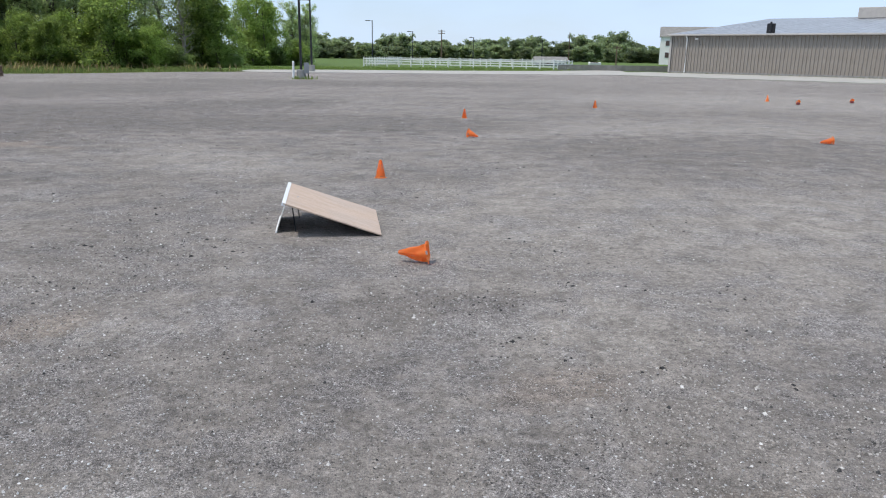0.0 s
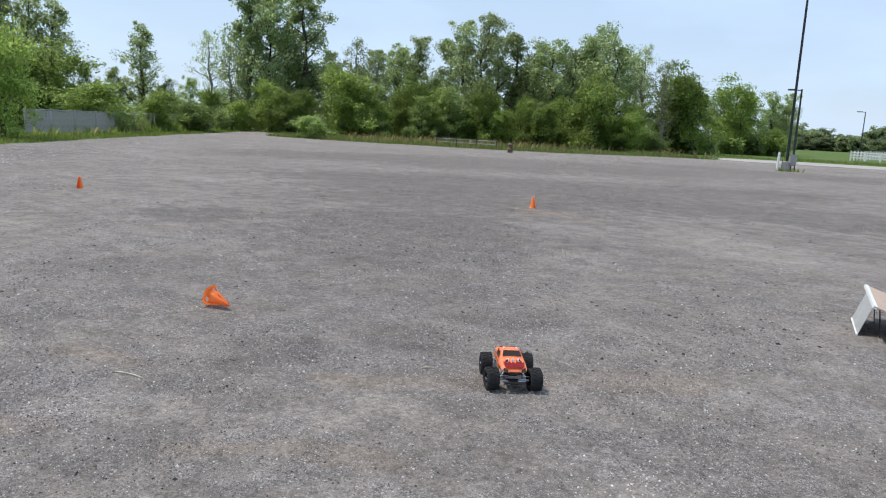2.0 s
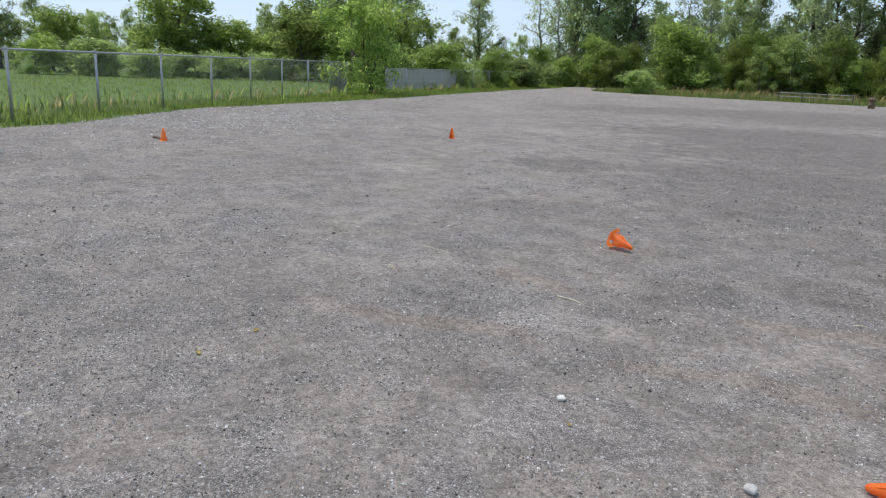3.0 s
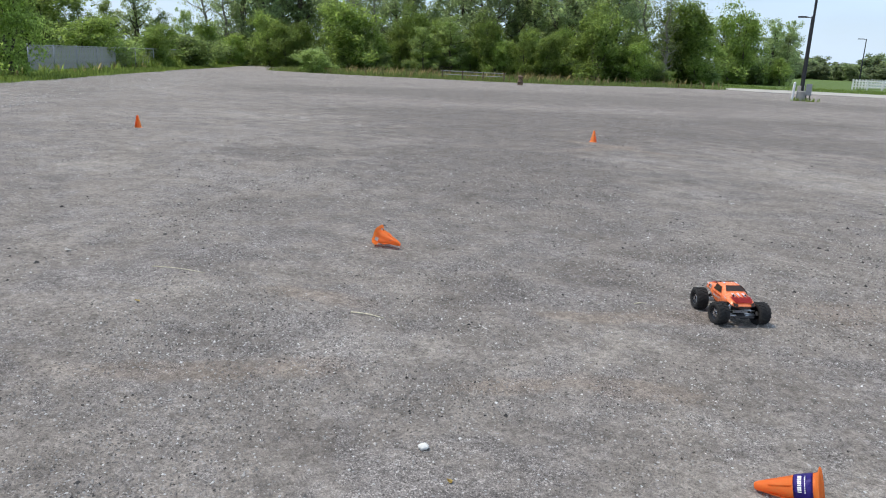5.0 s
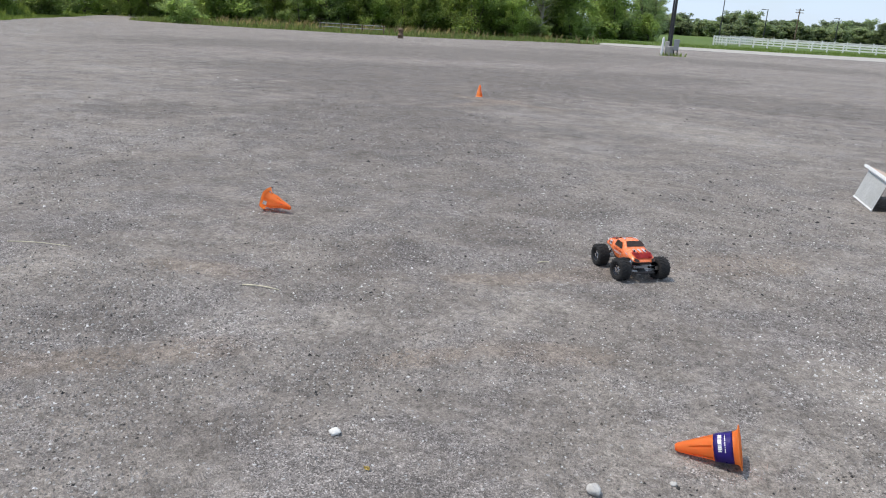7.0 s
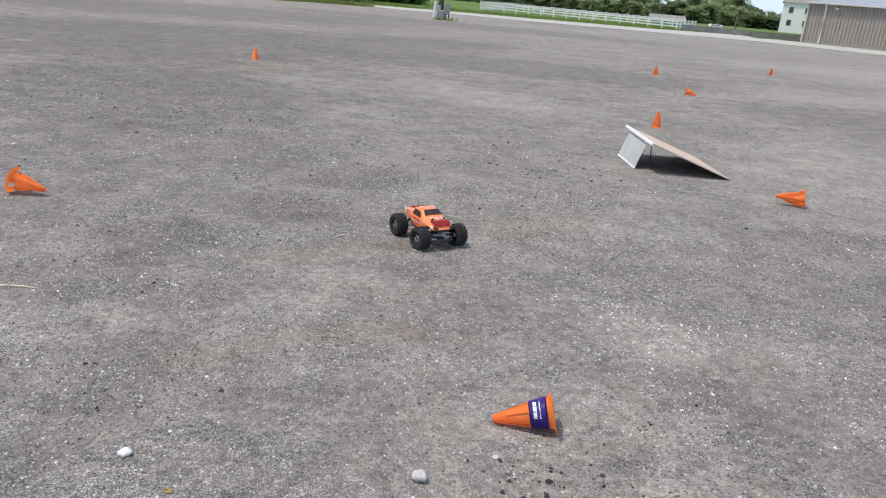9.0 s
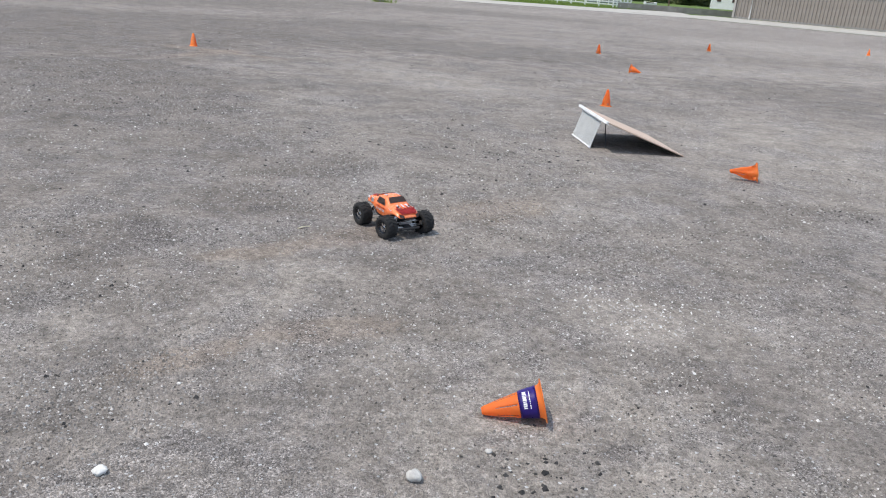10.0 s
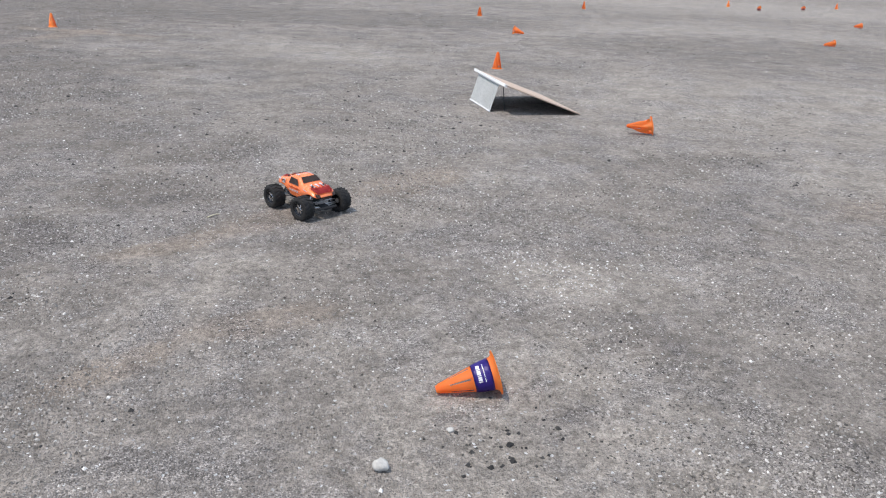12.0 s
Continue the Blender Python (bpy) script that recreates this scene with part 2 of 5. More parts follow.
M = {}
M["gravel"] = gravel_material()
M["meadow"] = meadow_material()
M["plywood"] = plywood_material()
M["ply_edge"] = worn("plywood edge", (0.52, 0.42, 0.32), 0.7, scale=30)
def thin_plastic(name, c, dirt):
    k = Nodes(name, 0.4, spec=0.5)
    col = k.ramp(k.noise(12, 5), (0.3, tuple(v * (1 - dirt) for v in c)), (0.7, c))
    col = k.mix(k.ramp(k.noise(35, 5, 0.7), (0.60, 0.0), (0.75, dirt * 1.2)), col, (0.30, 0.20, 0.14))
    k.color(col)
    k.bump(k.noise(60, 3), 0.06, 0.002)
    tr = k.n.new("ShaderNodeBsdfTranslucent")
    k.l.new(col, tr.inputs["Color"])
    ms = k.n.new("ShaderNodeMixShader")
    ms.inputs["Fac"].default_value = 0.42
    k.l.new(k.b.outputs["BSDF"], ms.inputs[1])
    k.l.new(tr.outputs["BSDF"], ms.inputs[2])
    k.l.new(ms.outputs["Shader"], k.n["Material Output"].inputs["Surface"])
    return k.mat


M["orange"] = thin_plastic("orange plastic", (1.0, 0.375, 0.10), 0.02)
M["orange_dirty"] = thin_plastic("scuffed orange plastic", (1.0, 0.375, 0.10), 0.05)
M["purple"] = worn("purple band", (0.055, 0.030, 0.30), 0.35, scale=20, vary=0.2)
M["white_mark"] = worn("white print", (0.75, 0.75, 0.78), 0.4, scale=20, vary=0.1)
M["white_paint"] = worn("white paint", (0.78, 0.78, 0.77), 0.5, scale=3, vary=0.12, grain=30)
M["cream_siding"] = worn("white siding", (0.78, 0.77, 0.73), 0.6, scale=2, vary=0.1)
M["wall_metal"] = worn("taupe metal siding", (0.300, 0.268, 0.235), 0.5, 0.0, scale=0.9, vary=0.18, grain=20, bump=0.05)
M["roof_metal"] = worn("galvanised roof", (0.36, 0.37, 0.39), 0.45, 0.3, scale=0.6, vary=0.2, grain=15, bump=0.05)
M["trim_metal"] = worn("pale trim", (0.46, 0.43, 0.40), 0.5, 0.0, scale=2, vary=0.15)
M["concrete"] = worn("pale concrete", (0.40, 0.378, 0.34), 0.9, scale=0.7, vary=0.25, grain=12, bump=0.3, bd=0.01)
M["concrete_gray"] = worn("weathered concrete", (0.30, 0.295, 0.28), 0.9, scale=3, vary=0.3, grain=25, bump=0.3, bd=0.006)
M["steel_dark"] = worn("dark painted steel", (0.030, 0.030, 0.034), 0.5, 0.3, scale=4, vary=0.3)
M["steel_gray"] = worn("grey enclosure", (0.27, 0.28, 0.29), 0.5, 0.2, scale=3, vary=0.2)
M["galvanised"] = worn("galvanised wire", (0.36, 0.37, 0.38), 0.45, 0.6, scale=6, vary=0.2)
M["slat"] = worn("grey privacy slat", (0.36, 0.355, 0.335), 0.6, scale=4, vary=0.25)
M["bark"] = worn("bark", (0.105, 0.085, 0.065), 0.95, scale=3, vary=0.45, grain=18, bump=0.6, bd=0.03)
M["bark_pale"] = worn("pale bark", (0.26, 0.24, 0.21), 0.95, scale=3, vary=0.4, grain=18, bump=0.5, bd=0.03)
M["wood_old"] = worn("weathered wood", (0.16, 0.11, 0.075), 0.9, scale=6, vary=0.4, grain=30, bump=0.5, bd=0.02)
M["rail_gray"] = worn("grey boards", (0.235, 0.225, 0.21), 0.9, scale=1.5, vary=0.35, grain=12, bump=0.3)
M["leaf_dark"] = leaf_material("dark green leaves", (0.136, 0.176, 0.118), (0.216, 0.268, 0.178), 0.012)
M["leaf_mid"] = leaf_material("green leaves", (0.128, 0.172, 0.092), (0.200, 0.256, 0.132))
M["leaf_bright"] = leaf_material("spring green leaves", (0.112, 0.156, 0.062), (0.176, 0.232, 0.092))
M["leaf_silver"] = leaf_material("silvery leaves", (0.126, 0.162, 0.108), (0.215, 0.258, 0.176), 0.06)
# distance haze is put into the far leaves' colour, as a greyer green
M["leaf_far"] = leaf_material("far leaves greyed for haze", (0.115, 0.146, 0.110), (0.172, 0.206, 0.152))
M["leaf_dry"] = leaf_material("dry weeds", (0.15, 0.115, 0.075), (0.27, 0.215, 0.15))
M["grass_blade"] = leaf_material("grass blades", (0.074, 0.106, 0.036), (0.142, 0.184, 0.066))
M["verge_blade"] = leaf_material("verge grass blades", (0.080, 0.104, 0.046), (0.146, 0.172, 0.080))
M["rubber"] = worn("tyre rubber", (0.022, 0.021, 0.021), 0.85, scale=30, vary=0.4, grain=120, bump=0.2)
M["chrome"] = worn("chrome", (0.75, 0.75, 0.76), 0.18, 1.0, scale=30, vary=0.1)
M["black_plastic"] = worn("black plastic", (0.020, 0.020, 0.022), 0.5, scale=40, vary=0.3)
M["rim_gray"] = worn("smoked chrome", (0.05, 0.05, 0.054), 0.3, 0.8, scale=40, vary=0.3)
M["alloy"] = worn("aluminium", (0.55, 0.55, 0.56), 0.35, 0.9, scale=40, vary=0.2)
M["body_orange"] = worn("orange lacquer", (1.0, 0.235, 0.085), 0.25, scale=25, vary=0.12, grain=80, bump=0.03, spec=0.6)
M["tinted"] = worn("smoked window", (0.085, 0.055, 0.045), 0.15, scale=30, vary=0.2, spec=0.6)
k = Nodes("grey perforated sheet", 0.5, 0.2)
sheet = k.ramp(k.noise(6, 5), (0.3, (0.46, 0.465, 0.455)), (0.7, (0.58, 0.585, 0.57)))
k.color(k.mix(k.ramp(k.voronoi(150.0, "Distance"), (0.28, 0.75), (0.36, 0.0)), sheet, (0.10, 0.10, 0.10)))
k.bump(k.voronoi(150.0, "Distance"), 0.4, 0.004)
M["panel_mesh"] = k.mat
M["stone_white"] = worn("white stone", (0.66, 0.65, 0.62), 0.85, scale=40, vary=0.2, grain=150, bump=0.4)
M["stone_gray"] = worn("grey stone", (0.50, 0.485, 0.46), 0.9, scale=40, vary=0.3, grain=150, bump=0.4)
M["straw"] = worn("dry straw", (0.62, 0.56, 0.42), 0.8, scale=60, vary=0.3)
M["yellow"] = worn("yellowed scrap", (0.58, 0.43, 0.14), 0.8, scale=60, vary=0.3)
M["red_dark"] = worn("dark red scrap", (0.16, 0.03, 0.03), 0.5, scale=20, vary=0.5)
M["red_plastic"] = worn("red plastic", (0.45, 0.03, 0.03), 0.5, scale=30, vary=0.2)


# ---- mesh helpers ----
def mesh_of(name, bm, mat, smooth=False):
    me = bpy.data.meshes.new(name)
    bm.to_mesh(me)
    bm.free()
    me.materials.append(mat)
    if smooth:
        me.polygons.foreach_set("use_smooth", [True] * len(me.polygons))
    return me


def part(name, bm, mat, parent=None, label="", smooth=False, m=None):
    """One bmesh as one object under a thing or a part."""
    ob = new(name, bm if isinstance(bm, bpy.types.Mesh) else mesh_of(name, bm, mat, smooth))
    if parent is not None:
        ob.parent = parent
    if m is not None:
        ob.matrix_basis = m
    if label:
        ob["label"] = label
    return ob


def thing(name, m, label, category, group="", kind=""):
    ob = new(name)
    ob.empty_display_size = 0.1
    ob.matrix_basis = m
    return tagged(ob, label, category, group, kind)


def box(bm, sx, sy, sz, m=None, bevel=0.0):
    """A box of that size, centred, at the pose m."""
    r = bmesh.ops.create_cube(bm, size=1.0)
    vs = r["verts"]
    bmesh.ops.scale(bm, vec=(sx, sy, sz), verts=vs)
    if bevel > 0:
        es = list({e for v in vs for e in v.link_edges})
        r = bmesh.ops.bevel(bm, geom=es, offset=bevel, segments=2, affect="EDGES", profile=0.5)
        vs = list({v for f in r["faces"] for v in f.verts} | {v for v in vs if v.is_valid})
    if m is not None:
        bmesh.ops.transform(bm, matrix=m, verts=vs)
    return vs


def tube(bm, pts, radii, sides=6, cap=True):
    """A tapered tube through points."""
    rings = []
    for k, p in enumerate(pts):
        a = Vector(pts[min(k + 1, len(pts) - 1)]) - Vector(pts[max(k - 1, 0)])
        q = a.to_track_quat("Z", "Y")
        rings.append([bm.verts.new(Vector(p) + q @ Vector((math.cos(t) * radii[k], math.sin(t) * radii[k], 0)))
                      for t in (2 * math.pi * s / sides for s in range(sides))])
    for a, b in zip(rings, rings[1:]):
        for s in range(sides):
            bm.faces.new((a[s], a[(s + 1) % sides], b[(s + 1) % sides], b[s]))
    if cap:
        bm.faces.new(rings[-1])
        bm.faces.new(rings[0][::-1])


def lathe(bm, profile, sides=24, holes=()):
    """A surface of revolution about z; holes: (ring, side) faces left out."""
    rings = [[bm.verts.new((r * math.cos(2 * math.pi * s / sides), r * math.sin(2 * math.pi * s / sides), z)) for s in range(sides)] for r, z in profile]
    for k, (a, b) in enumerate(zip(rings, rings[1:])):
        for s in range(sides):
            if (k, s) not in holes:
                bm.faces.new((a[s], a[(s + 1) % sides], b[(s + 1) % sides], b[s]))
    return rings


def quads(name, verts, faces, mat):
    me = bpy.data.meshes.new(name)
    me.from_pydata(verts, [], faces)
    me.materials.append(mat)
    return me


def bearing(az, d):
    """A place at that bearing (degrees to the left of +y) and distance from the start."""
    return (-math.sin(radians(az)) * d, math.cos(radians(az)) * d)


# ---- ground ----
def slab(name, outline, z0, z1, mat, label):
    bm = bmesh.new()
    low = [bm.verts.new((x, y, z0)) for x, y in outline]
    top = [bm.verts.new((x, y, z1)) for x, y in outline]
    for a in range(len(outline)):
        b = (a + 1) % len(outline)
        bm.faces.new((low[a], low[b], top[b], top[a]))
    f = bm.faces.new(top)
    bmesh.ops.triangulate(bm, faces=[f])
    bmesh.ops.recalc_face_normals(bm, faces=bm.faces)
    ob = part(name, bm, mat)
    return tagged(ob, label, name.replace("_", " "), kind="structure")


def ragged(pts, step, amp, seed):
    """An outline with a wandering edge."""
    rng, out = random.Random(seed), []
    for a, b in zip(pts, pts[1:] + pts[:1]):
        n = max(1, int(math.dist(a, b) / step)) if math.dist(a, b) < 40 else 1
        for k in range(n):
            t = k / n
            out.append((a[0] + (b[0] - a[0]) * t + rng.uniform(-amp, amp), a[1] + (b[1] - a[1]) * t + rng.uniform(-amp, amp)))
    return out


bm = bmesh.new()
S = 1500
vs = [bm.verts.new(p) for p in ((-S, -S, -0.05), (S, -S, -0.05), (S, S, -0.05), (-S, S, -0.05))]
bm.faces.new(vs)
bmesh.ops.subdivide_edges(bm, edges=bm.edges, cuts=20, use_grid_fill=True)
tagged(part("ground", bm, M["meadow"]), "rough green meadow grass reaching to the horizon", "ground", kind="structure")

LOT_LEFT = [(-11.0, -14.0), (-15.0, -4.0), (-19.4, 2.0), (-21.6, 3.8), (-24.3, 6.0), (-27.2, 10.2), (-32.0, 17.0), (-36.9, 23.2), (-45.0, 33.5), (-51.5, 42.5), (-61.0, 55.0)]
LOT_RIGHT = [(-57.0, 56.5), (-46.5, 42.6), (-42.0, 42.8), (-36.0, 44.6), (-29.0, 47.6), (-24.2, 51.4), (-19.8, 58.6), (-15.8, 61.6)]
LOT_FAR = [(-13.4, 60.5), (-9.0, 62.4), (-3.0, 62.8), (8.0, 66.0), (14.6, 66.8), (21.4, 60.8), (60.0, 26.0), (60.0, -50.0), (-11.0, -50.0)]
lot = slab("gravel_lot", ragged(LOT_LEFT + LOT_RIGHT, 1.2, 0.22, 3) + LOT_FAR, -0.05, 0.0, M["gravel"], "wide grey gravel lot with pale dusty and dark patches")
slab("road", [(-16.6, 62.0), (-13.4, 60.5), (-9.0, 62.4), (-3.0, 62.8), (8.0, 66.0), (14.6, 66.8), (17.6, 73.0), (20.0, 92.0), (9.0, 80.0), (-3.5, 74.0), (-12.0, 71.5), (-17.2, 68.0)],
     -0.05, 0.03, M["concrete"], "pale dusty concrete drive along the gravel lot")
BD = Vector((0.745, -0.667, 0.0))       # along the shed's long wall
BN = Vector((0.667, 0.745, 0.0))        # away from the lot
BL = Vector((22.9, 80.9, 0.0))          # its near left corner
ap = [BL - BN * 15.4 - BD * 2.5, BL - BN * 14.9 + BD * 45, BL - BN * 0.02 + BD * 45, BL - BN * 0.02 - BD * 2.5]
slab("pavement", [(p.x, p.y) for p in ap], -0.05, 0.045, M["concrete"], "pale concrete apron in front of the metal shed")


def scatter_stones(name, count, label, sizes, mat, place, seed, tall=0.85):
    """Loose chips: squat stones with a ridge, half sunk, in one mesh."""
    rng = np.random.default_rng(seed)
    x, y = place(rng, count)
    s = rng.uniform(*sizes, count) * rng.choice([1, 1, 1, 1.6], count)
    ang = rng.uniform(0, 6.283, count)
    base = np.array([(1, 0, 0), (0.1, 0.95, 0), (-0.9, 0.2, 0), (-0.1, -0.9, 0), (0.35, 0.2, tall), (-0.35, -0.2, tall * 0.9)])
    jit = base[None] * rng.uniform(0.65, 1.35, (count, 6, 3)) * s[:, None, None]
    jit[:, 4:, :2] += rng.normal(0, 0.18, (count, 1, 2)) * s[:, None, None]
    c, n = np.cos(ang)[:, None], np.sin(ang)[:, None]
    v = np.stack([jit[..., 0] * c - jit[..., 1] * n + x[:, None], jit[..., 0] * n + jit[..., 1] * c + y[:, None], jit[..., 2] - 0.0004], -1).reshape(-1, 3)
    f = np.array([(0, 1, 4), (1, 5, 4), (1, 2, 5), (2, 3, 5), (3, 4, 5), (3, 0, 4)])
    faces = (f[None] + 6 * np.arange(count)[:, None, None]).reshape(-1, 3)
    ob = new(name, quads(name, v.tolist(), faces.tolist(), mat))
    return tagged(ob, label, "gravel", kind="stuff")


def stone_mix(name, stops):
    k = Nodes(name, 0.9, spec=0.2)
    c = k.ramp(k.island(), *stops)
    k.color(k.mix(0.3, c, k.ramp(k.noise(300, 3), (0.3, 0.6), (0.7, 1.3)), "MULTIPLY"))
    return k.mat


M["chips"] = stone_mix("stone chips", ((0.0, (0.070, 0.064, 0.059)), (0.14, (0.172, 0.158, 0.146)), (0.62, (0.286, 0.264, 0.244)), (0.95, (0.445, 0.415, 0.388)), (0.995, (0.72, 0.70, 0.68))))
M["chips_pale"] = stone_mix("pale chips", ((0.0, (0.40, 0.39, 0.38)), (1.0, (0.78, 0.77, 0.75))))
M["chips_coarse"] = stone_mix("coarse verge stones", ((0.0, (0.18, 0.172, 0.163)), (0.5, (0.34, 0.325, 0.305)), (1.0, (0.62, 0.60, 0.56))))
M["chips_dark"] = stone_mix("dark clods", ((0.0, (0.030, 0.030, 0.031)), (1.0, (0.075, 0.072, 0.070))))


def gathered(rng, x, y, n):
    """Keeps n of the spots, more of them where the gravel lies loose than where it is packed."""
    d, grid = 0.0, np.random.default_rng(77)
    for size, amount in ((1.1, 1.0), (0.45, 0.8), (0.17, 0.7)):
        g = grid.random((64, 64))
        u, w = x / size, y / size
        i, j = np.floor(u).astype(int), np.floor(w).astype(int)
        p, q = u - i, w - j
        p, q = p * p * (3 - 2 * p), q * q * (3 - 2 * q)
        d = d + amount * ((g[i % 64, j % 64] * (1 - p) + g[(i + 1) % 64, j % 64] * p) * (1 - q) + (g[i % 64, (j + 1) % 64] * (1 - p) + g[(i + 1) % 64, (j + 1) % 64] * p) * q)
    # fewer chips on the dusty patches, more on the dark ones
    for spots, amount in ((PALE, -0.35), (BROWN, -0.5), (DARK, 0.4)):
        for cx, cy, rx, ry, turn in spots:
            c, s = math.cos(radians(turn)), math.sin(radians(turn))
            u, w = ((x - cx) * c + (y - cy) * s) / rx, ((y - cy) * c - (x - cx) * s) / ry
            d = d + amount * np.exp(-1.5 * (u * u + w * w))
    keep = np.argsort(rng.random(len(x)) + 0.75 * d)[-n:]
    return x[keep], y[keep]


def near_field(rng, n):
    r = 1.2 + 12.0 * rng.beta(1.0, 1.8, 3 * n)
    a = np.radians(rng.uniform(-50, 112, 3 * n))
    return gathered(rng, -2.2 - np.sin(a) * r, 1.0 + np.cos(a) * r, n)


def wide_field(rng, n):
    r = 2.5 + 26.0 * rng.random(3 * n) ** 1.1
    a = np.radians(rng.uniform(-50, 104, 3 * n))
    return gathered(rng, -1.8 - np.sin(a) * r, 0.8 + np.cos(a) * r, n)


def outer_field(rng, n):
    r = 5.0 + 30.0 * rng.beta(1.3, 2.4, 3 * n)
    a = np.radians(rng.uniform(-50, 104, 3 * n))
    return gathered(rng, -1.8 - np.sin(a) * r, 0.8 + np.cos(a) * r, n)


def clump(cx, cy, sx, sy):
    return lambda rng, n: (cx + rng.normal(0, sx, n), cy + rng.normal(0, sy, n))


scatter_stones("gravel_chips", 200000, "loose grey gravel chips strewn over the lot", (0.0022, 0.0056), M["chips"], near_field, 1)
scatter_stones("gravel_chips", 36000, "coarser gravel chips farther out on the lot", (0.004, 0.0085), M["chips"], outer_field, 11)
scatter_stones("pale_chips", 900, "pale stone chips scattered over the gravel", (0.002, 0.0055), M["chips_pale"], wide_field, 2)
scatter_stones("pale_chips", 480, "dense patch of white stone chips in the gravel", (0.002, 0.0055), M["chips_pale"], clump(-1.75, 4.35, 0.28, 0.22), 3)
scatter_stones("dark_clods", 7000, "dark clods and cinders scattered over the gravel", (0.003, 0.0085), M["chips_dark"], wide_field, 4, 0.7)
scatter_stones("dark_clods", 3600, "coarse dark clods farther out on the lot", (0.006, 0.015), M["chips_dark"], outer_field, 14, 0.6)
scatter_stones("pale_chips", 1300, "pale stones farther out on the lot", (0.004, 0.009), M["chips_pale"], outer_field, 15, 0.7)
scatter_stones("dark_clods", 70, "dark clods lying by the fallen cone", (0.003, 0.009), M["chips_dark"], clump(-2.22, 2.98, 0.16, 0.12), 5, 0.75)
scatter_stones("dark_clods", 60, "row of dark clods in the gravel", (0.003, 0.009), M["chips_dark"], clump(0.2, 6.6, 0.35, 0.12), 6)


# ---- cones ----
def cone_shell(bm, squash=1.0, crumple=0.0, seed=0, holes=True):
    """A hollow sports cone, 0.23 m high, with cut-outs above its flared foot. Lies in its own axes, z up."""
    prof = [(0.081, 0.0), (0.080, 0.0025), (0.066, 0.005), (0.0595, 0.014), (0.0545, 0.045), (0.0495, 0.078), (0.0455, 0.095), (0.036, 0.135), (0.027, 0.175), (0.0175, 0.215), (0.012, 0.226), (0.009, 0.220)]
    cut = {(k, s) for k in (6, 7) for s in range(0, 36, 6)}
    if holes:
        cut |= {(3, s + t) for s in range(3, 36, 12) for t in (0, 1, 2)}
    lathe(bm, prof, 36, cut)
    rng = random.Random(seed)
    ph = [rng.uniform(0, 6.3) for _ in range(4)]
    for v in bm.verts:
        if crumple:
            a = math.atan2(v.co.y, v.co.x)
            d = 1 + crumple * (0.6 * math.sin(2 * a + ph[0] + v.co.z * 20) + 0.4 * math.sin(5 * a + ph[1]) + 0.3 * math.sin(v.co.z * 60 + ph[2]))
            v.co.x *= d
            v.co.y *= d
            v.co.x += crumple * 0.05 * math.sin(v.co.z * 18 + ph[3])
        v.co.y *= squash
    bmesh.ops.solidify(bm, geom=list(bm.faces), thickness=0.0022)


def standing_cone(x, y, rz, first=[]):
    m = pose(x, y, 0.001, 0, 0, rz)
    if first:
        return copy_thing(first[0], m)
    ob = thing("traffic_cone", m, "small bright orange plastic cone standing on gravel", "cone", "cones round the course")
    bm = bmesh.new()
    cone_shell(bm, holes=True)
    part("shell", bm, M["orange"], ob, smooth=False)
    first.append(ob)
    return ob


for n, (x, y) in enumerate([(-0.76, 11.38), (0.50, 20.75), (4.62, 25.25), (-7.82, 14.72), (-14.75, 9.18), (-15.45, 3.38), (12.03, 30.3), (17.7, 31.9)]):
    standing_cone(x, y, 25 * n)


def fallen_cone(name, x, y, heading, label, squash, crumple, seed, lift, mat="orange_dirty"):
    """A cone on its side, its tip towards heading (degrees)."""
    ob = thing(name, pose(x, y, 0, 0, 0, heading), label, "cone", "cones round the course")
    bm = bmesh.new()
    cone_shell(bm, squash, crumple, seed)
    bmesh.ops.translate(bm, vec=(0, 0, -0.10), verts=bm.verts)
    bmesh.ops.rotate(bm, cent=(0, 0, 0), matrix=Matrix.Rotation(radians(90 + lift), 3, "Y"), verts=bm.verts)
    low = min(v.co.z for v in bm.verts)
    bmesh.ops.translate(bm, vec=(0, 0, -low + 0.001), verts=bm.verts)
    part("shell", bm, M[mat], ob, smooth=False)
    return ob


crushed = "dented orange plastic cone lying on its side"
fallen_cone("traffic_cone", -0.15, 7.44, 170, "dented orange plastic cone lying beside the ramp", 0.85, 0.26, 2, 10)
fallen_cone("traffic_cone", 0.56, 16.2, -35, crushed + " far out on gravel", 0.8, 0.12, 3, 10)
fallen_cone("traffic_cone", -5.70, 5.18, 2, "crumpled orange plastic cone with torn base on gravel", 0.95, 0.16, 4, 16)
fallen_cone("traffic_cone", 7.2, 16.0, 180, crushed + " far out on gravel", 0.9, 0.08, 5, 10)
fallen_cone("traffic_cone", 11.6, 21.5, 180, crushed + " far out on gravel", 0.9, 0.08, 6, 10)

# the near fallen cone with its printed band
ob = thing("traffic_cone", pose(-2.354, 3.246, 0, 0, 0, 183), "orange plastic cone with purple band lying on gravel", "cone", "cones round the course")
bm = bmesh.new()
cone_shell(bm, 1.0, 0.0, 9, holes=False)
T1 = Matrix.Rotation(radians(90 + 15), 4, "Y") @ Matrix.Translation((0, 0, -0.10))
bmesh.ops.transform(bm, matrix=T1, verts=bm.verts)
low = -min(v.co.z for v in bm.verts) + 0.001
bmesh.ops.translate(bm, vec=(0, 0, low), verts=bm.verts)
part("shell", bm, M["orange"], ob)
bm = bmesh.new()
lathe(bm, [(0.0596, 0.0220), (0.0583, 0.030), (0.0555, 0.048), (0.0528, 0.066), (0.0508, 0.080), (0.0488, 0.0885)], 36)
